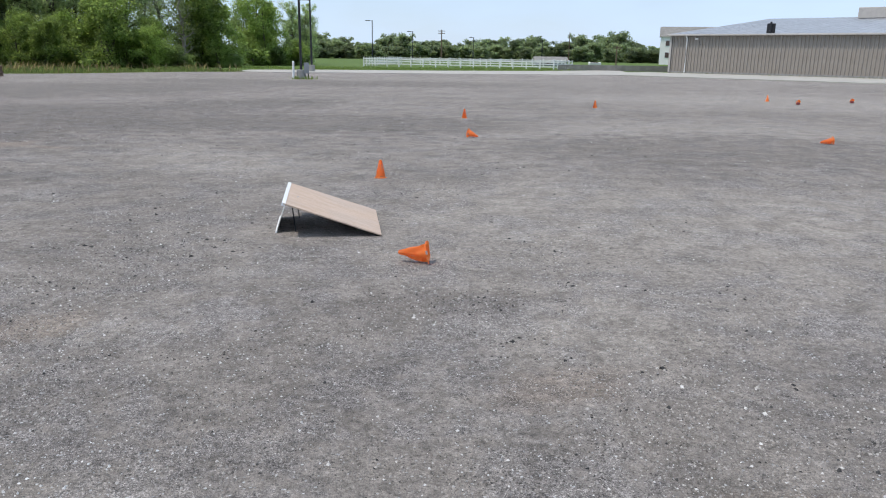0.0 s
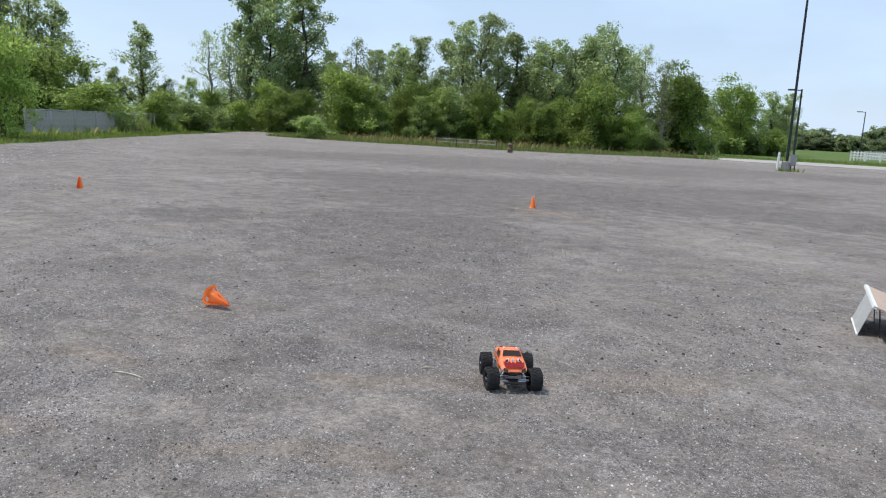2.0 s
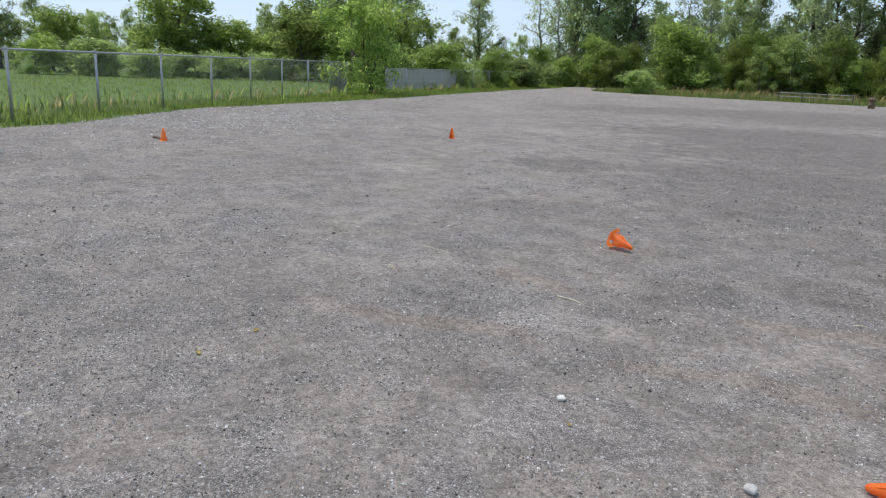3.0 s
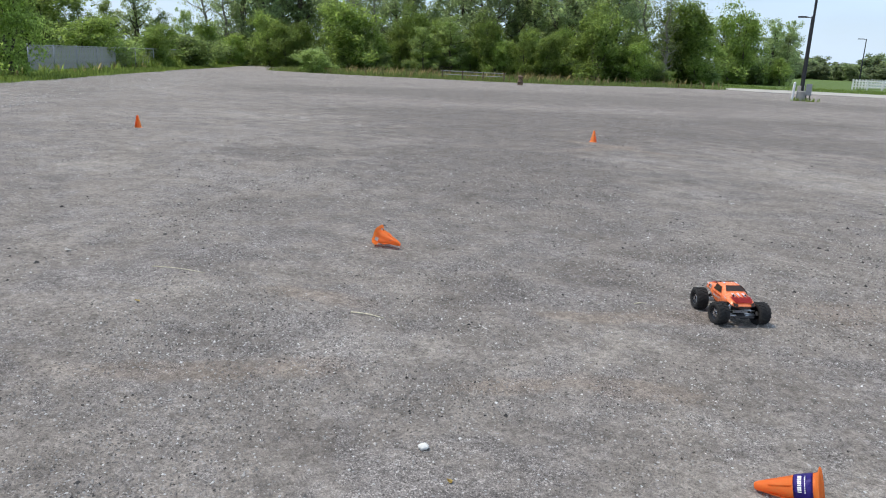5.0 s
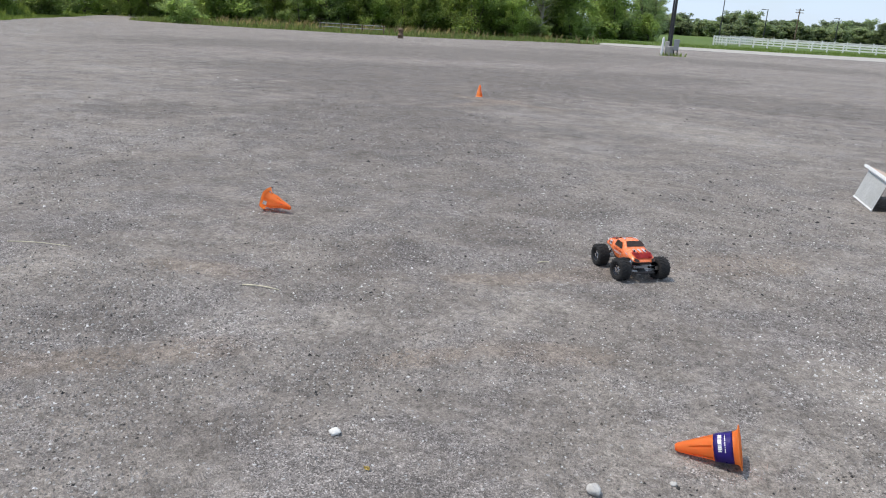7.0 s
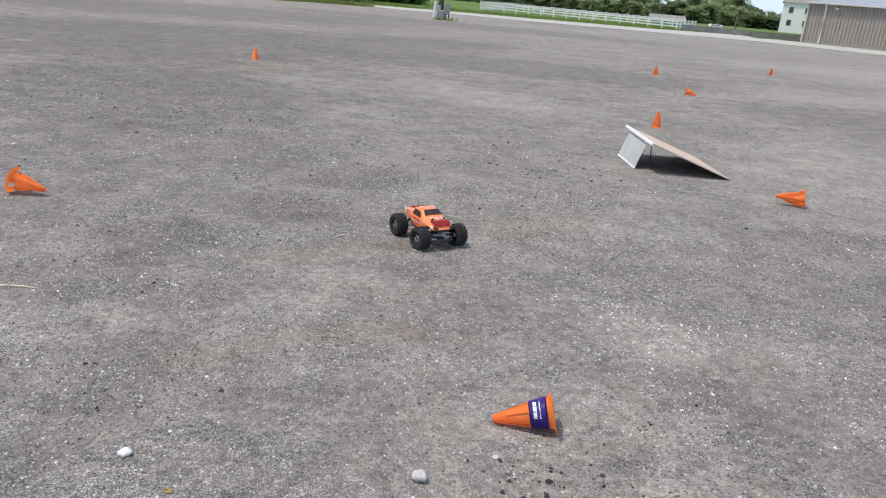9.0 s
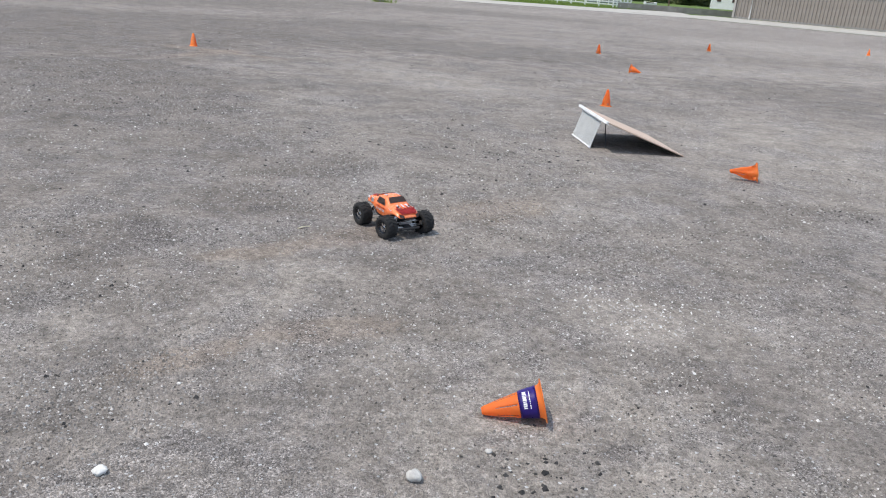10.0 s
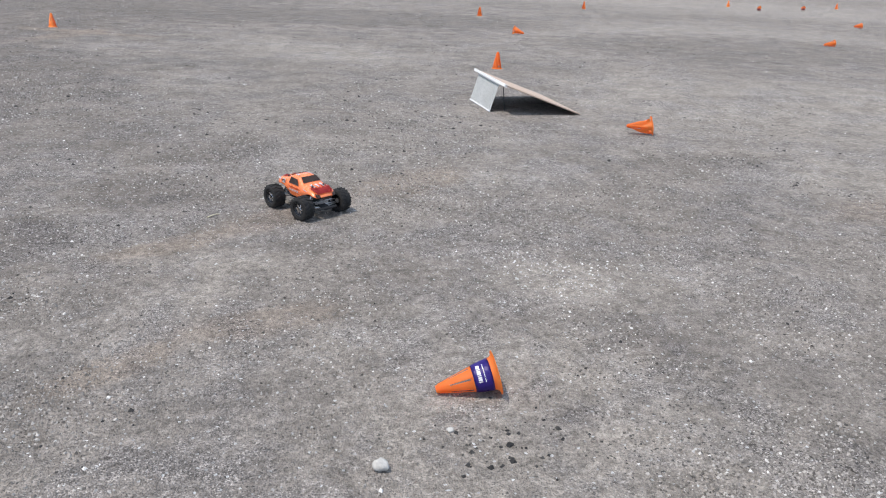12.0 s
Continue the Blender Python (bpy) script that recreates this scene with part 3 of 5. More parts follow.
bmesh.ops.solidify(bm, geom=list(bm.faces), thickness=-0.001)
bmesh.ops.transform(bm, matrix=Matrix.Translation((0, 0, low)) @ T1, verts=bm.verts)
band = part("band", bm, M["purple"], ob, "purple printed band", smooth=True)
for k, (z, r, wid) in enumerate(((0.066, 0.0538, 0.013), (0.048, 0.0565, 0.003))):
    bm = bmesh.new()
    for a in range(9):
        t = radians(104 + a * 8)
        box(bm, 0.0012, 0.0066 if (a + k) % 3 else 0.0035, wid, Matrix.Translation((r * math.cos(t), r * math.sin(t), z)) @ Matrix.Rotation(t, 4, "Z"))
    bmesh.ops.transform(bm, matrix=Matrix.Translation((0, 0, low)) @ T1, verts=bm.verts)
    part("print", bm, M["white_mark"], band, "white printed mark")


# ---- ramp: a plywood board propped on a sheet-metal panel ----
def ramp():
    low_n, low_f = Vector((-0.475, 8.255, 0.003)), Vector((-0.625, 9.30, 0.003))
    top_n, top_f = Vector((-1.290, 8.13, 0.293)), Vector((-1.440, 9.11, 0.300))
    ux = ((top_n - low_n) + (top_f - low_f)).normalized()
    uy = (low_f - low_n).normalized()
    uz = ux.cross(uy)
    if uz.z < 0:
        uz = -uz
    ob = thing("ramp", Matrix.Translation((-0.95, 8.7, 0)), "low plywood jump ramp propped on a grey panel", "ramp")
    off = Vector((-0.95, 8.7, 0))

    def plate(corners, t, up):
        b = bmesh.new()
        lo = [b.verts.new(c - off) for c in corners]
        hi = [b.verts.new(c - off + up * t) for c in corners]
        n = len(corners)
        b.faces.new(lo[::-1])
        b.faces.new(hi)
        for a in range(n):
            b.faces.new((lo[a], lo[(a + 1) % n], hi[(a + 1) % n], hi[a]))
        bmesh.ops.recalc_face_normals(b, faces=b.faces)
        bmesh.ops.bevel(b, geom=list(b.edges), offset=0.0015, segments=1, affect="EDGES")
        return b

    part("board", plate([low_n, low_f, top_f, top_n], 0.012, uz), M["plywood"], ob, "pinkish plywood board")
    # white strip along the raised edge
    part("edge_strip", plate([top_n - ux * 0.02 - uz * 0.012, top_f - ux * 0.02 - uz * 0.012, top_f + ux * 0.012 - uz * 0.012, top_n + ux * 0.012 - uz * 0.012], 0.027, uz), M["white_paint"], ob, "white edge strip")
    # support panel with pale rails
    bn, bf = Vector((-1.395, 8.31, 0.0)), Vector((-1.498, 8.95, 0.0))
    tn, tf = Vector((-1.310, 8.36, 0.262)), Vector((-1.412, 9.00, 0.266))
    side = Vector((-1, -0.15, 0)).normalized()
    pan = part("support_panel", plate([bn, bf, tf, tn], 0.006, side), M["panel_mesh"], ob, "grey perforated support panel")
    for a, b in ((bn, bf), (tn, tf)):
        bm = bmesh.new()
        tube(bm, [a - off + side * 0.003 + Vector((0, 0, 0.009)), b - off + side * 0.003 + Vector((0, 0, 0.009))], [0.009, 0.009], 8)
        part("rail", bm, M["white_paint"], pan, "white rail")
    for y, x in ((8.36, -1.235), (8.95, -1.32)):
        bm = bmesh.new()
        tube(bm, [(x - off.x, y - off.y, 0.0), (x - 0.03 - off.x, y - off.y + 0.01, 0.255)], [0.005, 0.005], 6)
        part("leg", bm, M["steel_dark"], ob, "thin dark metal leg")
    bm = bmesh.new()
    box(bm, 0.02, 0.30, 0.012, Matrix.Translation(tn - off + Vector((0.05, 0.1, 0.005))))
    part("bracket", bm, M["steel_gray"], ob)


ramp()


def verge_field(rng, n):
    """Along the inner side of the lot's left edge."""
    q = np.array(LOT_LEFT[1:9])
    k = rng.integers(0, len(q) - 1, n)
    t = rng.random(n)[:, None]
    p = q[k] * (1 - t) + q[k + 1] * t
    d = q[k + 1] - q[k]
    d /= np.linalg.norm(d, axis=1, keepdims=True)
    off = (5.5 * rng.random(n) ** 1.3)[:, None]
    p = p + np.stack([d[:, 1], -d[:, 0]], 1) * off
    return p[:, 0], p[:, 1]


scatter_stones("coarse_stones", 8000, "coarse pale stones along the fenced edge of the lot", (0.007, 0.020), M["chips_coarse"], verge_field, 8)


# ---- trees ----
def leaf_cloud(centres, radii, per, size, rng):
    """Small leaves gathered in clumps."""
    c = np.repeat(np.array(centres), per, 0)
    r = np.repeat(np.array(radii), per)[:, None]
    d = rng.normal(size=(len(c), 3))
    d /= np.linalg.norm(d, axis=1, keepdims=True)
    p = c + d * r * rng.random((len(c), 1)) ** 0.5 * np.array([1, 1, 0.8])
    n = rng.normal(size=(len(c), 3)) * 0.75 + d * 0.55 + np.array([0, 0, 0.40])
    n /= np.linalg.norm(n, axis=1, keepdims=True)
    u = np.cross(n, rng.normal(size=(len(c), 3)))
    u /= np.linalg.norm(u, axis=1, keepdims=True)
    w = np.cross(n, u)
    s = (size * rng.uniform(0.6, 1.35, len(c)))[:, None]
    v = np.stack([p - u * s * 0.5 + w * s * 0.40, p - u * s * 0.45 - w * s * 0.40, p + u * s * 0.65], 1).reshape(-1, 3)
    return v, (np.arange(len(c))[:, None] * 3 + np.arange(3)).tolist()


def make_tree(name, height, spread, leaf, bark, label, seed, clumps=46, per=60, size=0.20, bare=0.28, sparse=1.0, category="tree", stems=1, loose=1.0, fill=30):
    """A tree with a tapered trunk, limbs and clumps of leaves, made once far below the horizon's reach and then copied."""
    rng, rnd = np.random.default_rng(seed), random.Random(seed)
    ob = thing(name, pose(0, 0, 0), label, category, "trees and bushes along the lot")
    bm = bmesh.new()
    tips, tr = [], []
    for st in range(stems):
        lean = Vector((rnd.uniform(-1, 1), rnd.uniform(-1, 1), 0)) * (0.05 if stems == 1 else 0.35) * spread
        pts = [Vector((0, 0, -0.1)) + lean * (k / 6) ** 1.2 + Vector((rnd.uniform(-1, 1), rnd.uniform(-1, 1), 0)) * 0.03 * height * (k > 0) + Vector((0, 0, height * 0.86 * k / 6)) for k in range(7)]
        r0 = height * 0.022 / stems ** 0.4
        tube(bm, pts, [r0 * (1.25 - 1.1 * k / 6) for k in range(7)], 7)
        limbs = max(5, clumps // (3 * stems))
        for k in range(limbs):
            t = bare + (1 - bare) * (k + rnd.random()) / limbs
            p = pts[min(5, int(t * 6))].lerp(pts[min(6, int(t * 6) + 1)], t * 6 % 1)
            a = k * 2.4 + rnd.uniform(-0.5, 0.5)
            shape = math.sin(math.pi * (0.22 + 0.72 * (t - bare) / (1 - bare))) ** 0.7
            reach = spread * (0.30 + 0.75 * rnd.random()) * shape
            e = p + Vector((math.cos(a) * reach, math.sin(a) * reach, rnd.uniform(0.1, 0.55) * reach + 0.03 * height))
            q = p.lerp(e, 0.5) + Vector((0, 0, -0.06 * reach))
            tube(bm, [p, q, e], [r0 * 0.45 * (1.1 - t), r0 * 0.3 * (1.1 - t), r0 * 0.06], 5, False)
            for s in (1.0, 0.68, 0.45):
                b = p.lerp(e, s) + Vector((rnd.uniform(-1, 1), rnd.uniform(-1, 1), rnd.uniform(-0.6, 0.8))) * 0.22 * spread
                tips.append(tuple(b))
                tr.append(spread * loose * rnd.uniform(0.12, 0.34) * (0.75 + 0.4 * shape))
                if s == 1.0:
                    tube(bm, [q, Vector(b)], [r0 * 0.14 * (1.1 - t), r0 * 0.04], 4, False)
        tips.append(tuple(pts[-1]))
        tr.append(spread * 0.25)
        # inner twigs, which close the crown from within
        for k in range(fill):
            t = bare * 0.6 + (1 - bare * 0.6) * rnd.random() ** 0.85
            c = pts[min(5, int(t * 6))].lerp(pts[min(6, int(t * 6) + 1)], t * 6 % 1)
            a, q = rnd.uniform(0, 6.283), spread * 0.62 * math.sqrt(rnd.random()) * math.sin(math.pi * (0.22 + 0.72 * t)) ** 0.6
            tips.append((c.x + math.cos(a) * q, c.y + math.sin(a) * q, c.z))
            tr.append(spread * rnd.uniform(0.14, 0.26))
    part("trunk" if stems == 1 else "stem", bm, M[bark], ob, smooth=True)
    v, f = leaf_cloud(tips, tr, int(per * sparse), size, rng)
    part("crown" if stems == 1 else "foliage", quads("crown", v.tolist(), f, M[leaf]), None, ob)
    return ob


LABEL = {"dark": "tall leafy tree with dark green crown", "mid": "leafy green tree at the edge of the lot", "silver": "tall poplar with silvery green leaves",
         "bright": "broad spring green bush at the lot edge", "bare": "thinly leaved tree with grey branches", "low": "low dark green bush", "far": "distant green tree on the horizon"}
KINDS = {
    "dark": [make_tree("tree", 8.5, 2.2, "leaf_dark", "bark", LABEL["dark"], 11 + k, 66, 120, 0.120, 0.06, fill=30) for k in range(3)],
    "mid": [make_tree("tree", 7.5, 2.6, "leaf_mid", "bark", LABEL["mid"], 21 + k, 60, 122, 0.118, 0.03, fill=30) for k in range(3)],
    "silver": [make_tree("tree", 9.5, 2.1, "leaf_silver", "bark", LABEL["silver"], 31 + k, 72, 95, 0.12, 0.10, fill=30) for k in range(3)],
    "bright": [make_tree("bush", 4.0, 1.9, "leaf_bright", "bark", LABEL["bright"], 41 + k, 42, 120, 0.092, 0.0, category="bush", stems=3, fill=18) for k in range(3)],
    "bare": [make_tree("tree", 8.5, 2.0, "leaf_silver", "bark_pale", LABEL["bare"], 51 + k, 76, 42, 0.10, 0.16, fill=14) for k in range(2)],
    "low": [make_tree("bush", 2.4, 1.6, "leaf_mid", "bark", LABEL["low"], 61 + k, 30, 118, 0.086, 0.0, category="bush", stems=3, fill=16) for k in range(2)],
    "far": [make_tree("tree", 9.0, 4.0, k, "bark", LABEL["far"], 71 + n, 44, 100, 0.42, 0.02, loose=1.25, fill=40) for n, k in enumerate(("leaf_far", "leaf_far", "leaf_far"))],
}
BASE_H = {"dark": 8.5, "mid": 7.5, "silver": 9.5, "bright": 4.0, "bare": 8.5, "low": 2.4, "far": 9.0}
USED = set()


def plant(kind, x, y, h, rnd, wide=1.0):
    src = KINDS[kind][rnd.randrange(len(KINDS[kind]))]
    s = h / (BASE_H[kind] * 0.93)
    m = pose(x, y, -0.05, 0, 0, rnd.uniform(0, 360)) @ Matrix.Diagonal((s * wide, s * wide, s, 1))
    if src.name not in USED:
        USED.add(src.name)
        src.matrix_basis = m
        return src
    return copy_thing(src, m)


rnd = random.Random(5)
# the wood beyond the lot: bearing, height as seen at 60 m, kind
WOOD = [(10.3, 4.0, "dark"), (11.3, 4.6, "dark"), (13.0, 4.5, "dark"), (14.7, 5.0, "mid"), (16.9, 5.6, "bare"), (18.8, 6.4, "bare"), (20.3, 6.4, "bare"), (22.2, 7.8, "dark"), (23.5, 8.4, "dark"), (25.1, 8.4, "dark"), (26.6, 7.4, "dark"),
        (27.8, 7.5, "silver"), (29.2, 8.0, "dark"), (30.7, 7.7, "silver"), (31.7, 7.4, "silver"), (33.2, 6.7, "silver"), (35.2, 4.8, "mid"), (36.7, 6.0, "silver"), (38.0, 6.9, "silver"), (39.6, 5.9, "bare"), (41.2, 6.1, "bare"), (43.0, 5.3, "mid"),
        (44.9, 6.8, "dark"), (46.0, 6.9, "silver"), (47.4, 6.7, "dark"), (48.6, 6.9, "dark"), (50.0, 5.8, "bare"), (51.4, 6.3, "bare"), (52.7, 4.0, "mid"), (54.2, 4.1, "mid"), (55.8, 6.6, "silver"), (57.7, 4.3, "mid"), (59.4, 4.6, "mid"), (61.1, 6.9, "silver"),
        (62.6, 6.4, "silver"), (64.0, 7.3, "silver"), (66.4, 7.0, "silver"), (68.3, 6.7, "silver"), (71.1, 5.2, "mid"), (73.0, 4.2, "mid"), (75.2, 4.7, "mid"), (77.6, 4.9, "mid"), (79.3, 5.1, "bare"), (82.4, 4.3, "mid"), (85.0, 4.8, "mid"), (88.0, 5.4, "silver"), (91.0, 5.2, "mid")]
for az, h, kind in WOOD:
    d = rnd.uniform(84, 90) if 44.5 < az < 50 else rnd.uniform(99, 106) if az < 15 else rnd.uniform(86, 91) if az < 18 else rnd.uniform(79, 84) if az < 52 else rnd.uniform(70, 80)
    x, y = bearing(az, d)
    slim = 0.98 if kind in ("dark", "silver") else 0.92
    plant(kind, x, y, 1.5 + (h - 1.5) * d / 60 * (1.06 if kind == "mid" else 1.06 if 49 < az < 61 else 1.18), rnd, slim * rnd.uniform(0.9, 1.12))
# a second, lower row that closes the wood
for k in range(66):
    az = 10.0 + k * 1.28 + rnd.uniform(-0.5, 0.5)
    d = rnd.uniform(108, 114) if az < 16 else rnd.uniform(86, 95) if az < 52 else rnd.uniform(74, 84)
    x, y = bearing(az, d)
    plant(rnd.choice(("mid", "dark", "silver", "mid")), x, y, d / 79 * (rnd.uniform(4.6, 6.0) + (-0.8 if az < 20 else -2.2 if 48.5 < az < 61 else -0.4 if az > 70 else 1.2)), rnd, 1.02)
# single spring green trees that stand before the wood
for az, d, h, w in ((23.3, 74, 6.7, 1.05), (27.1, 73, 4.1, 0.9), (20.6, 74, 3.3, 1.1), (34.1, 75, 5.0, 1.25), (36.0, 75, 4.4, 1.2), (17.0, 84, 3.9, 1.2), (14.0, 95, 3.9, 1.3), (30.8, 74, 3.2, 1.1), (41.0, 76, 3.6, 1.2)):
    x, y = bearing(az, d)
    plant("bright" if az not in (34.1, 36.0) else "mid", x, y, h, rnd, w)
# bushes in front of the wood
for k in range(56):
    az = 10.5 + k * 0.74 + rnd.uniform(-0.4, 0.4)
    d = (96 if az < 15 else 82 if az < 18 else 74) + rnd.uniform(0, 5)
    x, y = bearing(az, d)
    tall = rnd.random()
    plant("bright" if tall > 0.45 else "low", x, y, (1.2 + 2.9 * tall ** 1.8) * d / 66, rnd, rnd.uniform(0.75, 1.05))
# undergrowth that closes the foot of the wood
for k in range(34):
    az = 11 + k * 1.02 + rnd.uniform(-0.3, 0.3)
    x, y = bearing(az, rnd.uniform(101, 105) if az < 15 else rnd.uniform(87, 90) if az < 18 else rnd.uniform(79, 84))
    plant(rnd.choice(("low", "bright", "low")), x, y, rnd.uniform(1.8, 2.8), rnd, 1.15)
# bushes beyond the fence and at the way out
for az, d, h, kind, w in [(63.7, 40.0, 2.9, "bright", 0.8), (57.5, 58, 2.4, "low", 1.6), (59.5, 56, 3.0, "bright", 1.5), (55.0, 62, 2.8, "bright", 1.5), (52.6, 66, 2.4, "low", 1.7), (53.5, 68, 2.6, "low", 1.6), (44.0, 62, 2.2, "low", 1.6), (49.5, 86, 3.2, "low", 1.8), (47.0, 86, 3.2, "low", 1.8),
                          (62.0, 60, 3.2, "bright", 1.4), (64.5, 62, 3.4, "bright", 1.4), (68.0, 64, 3.2, "bright", 1.4), (71.0, 63, 2.6, "low", 1.5), (74.5, 62, 2.4, "low", 1.8), (76.5, 64, 2.3, "low", 1.8), (79.0, 60, 2.4, "low", 1.8), (82.5, 62, 2.6, "low", 1.7), (86, 62, 2.6, "bright", 1.3),
                          (73.0, 70, 4.4, "bright", 1.4), (77.5, 70, 4.2, "bright", 1.3), (84.0, 70, 4.4, "bright", 1.4), (70.0, 71, 4.2, "bright", 1.4)]:
    x, y = bearing(az, d)
    plant(kind, x, y, h, rnd, w)
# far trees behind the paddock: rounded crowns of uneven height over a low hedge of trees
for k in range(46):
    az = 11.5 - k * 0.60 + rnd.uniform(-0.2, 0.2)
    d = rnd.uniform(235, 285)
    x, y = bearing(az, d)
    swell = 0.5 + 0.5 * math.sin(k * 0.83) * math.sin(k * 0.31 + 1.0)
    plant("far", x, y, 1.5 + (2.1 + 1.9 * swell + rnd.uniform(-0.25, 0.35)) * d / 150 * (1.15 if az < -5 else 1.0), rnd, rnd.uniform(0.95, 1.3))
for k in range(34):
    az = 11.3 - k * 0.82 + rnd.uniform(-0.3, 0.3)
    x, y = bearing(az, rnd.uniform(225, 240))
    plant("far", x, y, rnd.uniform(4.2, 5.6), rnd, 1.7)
for kind, src in KINDS.items():
    for s in src:
        if s.name not in USED:
            x, y = bearing(rnd.uniform(14, 45), 90)
            plant(kind, x, y, BASE_H[kind] * 0.8, rnd)


# ---- grass ----
def grass(name, spots, label, height, mat, seed, blades=5):
    """Tufts of bent blades in one mesh."""
    rng = np.random.default_rng(seed)
    p = np.repeat(np.array(spots), blades, 0)
    n = len(p)
    p = p + rng.normal(0, 0.09, (n, 2))
    a, h = rng.uniform(0, 6.283, n), rng.uniform(*height, n)
    w, lean = h * rng.uniform(0.025, 0.06, n) + 0.006, h * rng.uniform(0.1, 0.6, n)
    c, s = np.cos(a), np.sin(a)
    z = np.full(n, -0.05)
    v = np.stack([np.stack([p[:, 0] - s * w, p[:, 1] + c * w, z], 1), np.stack([p[:, 0] + s * w, p[:, 1] - c * w, z], 1),
                  np.stack([p[:, 0] + s * w * 0.7 + c * lean * 0.4, p[:, 1] - c * w * 0.7 + s * lean * 0.4, z + h * 0.6], 1),
                  np.stack([p[:, 0] + c * lean, p[:, 1] + s * lean, z + h], 1)], 1).reshape(-1, 3)
    f = (np.arange(n)[:, None] * 4 + np.arange(4)).tolist()
    return tagged(new(name, quads(name, v.tolist(), f, mat)), label, "grass", kind="stuff")


def along(pts, lo, hi, density, rnd):
    """Spots beside a line, lo to hi metres to its left."""
    out = []
    for a, b in zip(pts, pts[1:]):
        a, b = Vector((*a, 0)), Vector((*b, 0))
        d = (b - a).normalized()
        n = Vector((-d.y, d.x, 0))
        for _ in range(int((b - a).length * (hi - lo) * density)):
            p = a.lerp(b, rnd.random()) + n * (lo + (hi - lo) * rnd.random())
            out.append((p.x, p.y))
    return out


grass("grass_verge", along(LOT_LEFT, 0.0, 3.4, 20, rnd), "rough green grass verge between gravel and fence", (0.06, 0.22), M["grass_blade"], 1, 6)
grass("weeds", along(LOT_LEFT, 2.2, 3.8, 1.3, rnd), "tall weeds growing along the wire fence", (0.2, 0.55), M["leaf_dry"], 2, 3)
grass("weeds", along(LOT_LEFT, 1.8, 3.6, 1.2, rnd), "tall green weeds along the wire fence", (0.25, 0.6), M["grass_blade"], 3, 5)
grass("grass_verge", along(LOT_RIGHT, -0.2, 17.0, 8, rnd), "rough green grass between lot and trees", (0.10, 0.34), M["verge_blade"], 4, 5)
grass("weeds", along(LOT_RIGHT[1:], 1.0, 16.0, 0.55, rnd), "dry pale weeds in front of the bushes", (0.25, 0.75), M["leaf_dry"], 5, 4)
grass("meadow_grass", along(LOT_LEFT[2:9], 4.0, 26.0, 3.0, rnd), "meadow grass beyond the wire fence", (0.06, 0.2), M["grass_blade"], 6, 4)
grass("grass_verge", along([(-17, 69), (-12, 72), (-3.5, 74.6), (9, 80.6), (19, 91)], 0.0, 14.0, 3.5, rnd), "green grass strip before the white fence", (0.10, 0.28), M["grass_blade"], 7, 4)
grass("weeds", along([(BL.x - 0.5, BL.y - 0.6), (BL.x + 28, BL.y - 25.6)], -0.2, 0.3, 9, rnd), "weeds at the foot of the shed wall", (0.08, 0.25), M["grass_blade"], 8, 5)


# a grassy bank where the fence meets the way out
bm = bmesh.new()
bmesh.ops.create_grid(bm, x_segments=36, y_segments=22, size=1.0)
for v in bm.verts:
    r2 = v.co.x ** 2 + v.co.y ** 2
    v.co.z = max(0.0, 1 - r2) ** 1.3 * (1.25 + 0.5 * noise.noise(v.co * 2.7)) - 0.06
    v.co.x, v.co.y = v.co.x * 6.0, v.co.y * 2.4
bank = part("grass_bank", bm, M["meadow"], smooth=True, m=pose(-52.3, 36.2, 0, 0, 0, 124))
tagged(bank, "low bank of long green grass beside the fence", "grass bank", kind="structure")
spots = []
while len(spots) < 1500:
    a, b = rnd.uniform(-1, 1), rnd.uniform(-1, 1)
    if a * a + b * b < 0.95:
        spots.append(bank.matrix_basis @ Vector((a * 6.0, b * 2.4, max(0.0, 1 - a * a - b * b) ** 1.3 * 1.2)))
rng = np.random.default_rng(21)
v, f = [], []
for p in spots:
    for _ in range(6):
        c, h, a = p + Vector((rng.normal(0, 0.12), rng.normal(0, 0.12), -0.05)), rng.uniform(0.2, 0.5), rng.uniform(0, 6.283)
        w, n = Vector((math.cos(a), math.sin(a), 0)) * 0.022, len(v)
        v += [c - w, c + w, c + Vector((math.sin(a) * h * 0.35, math.cos(a) * h * 0.35, h))]
        f.append((n, n + 1, n + 2))
tagged(new("bank_grass", quads("bank_grass", [tuple(p) for p in v], f, M["grass_blade"])), "long green grass on the bank", "grass", kind="stuff")


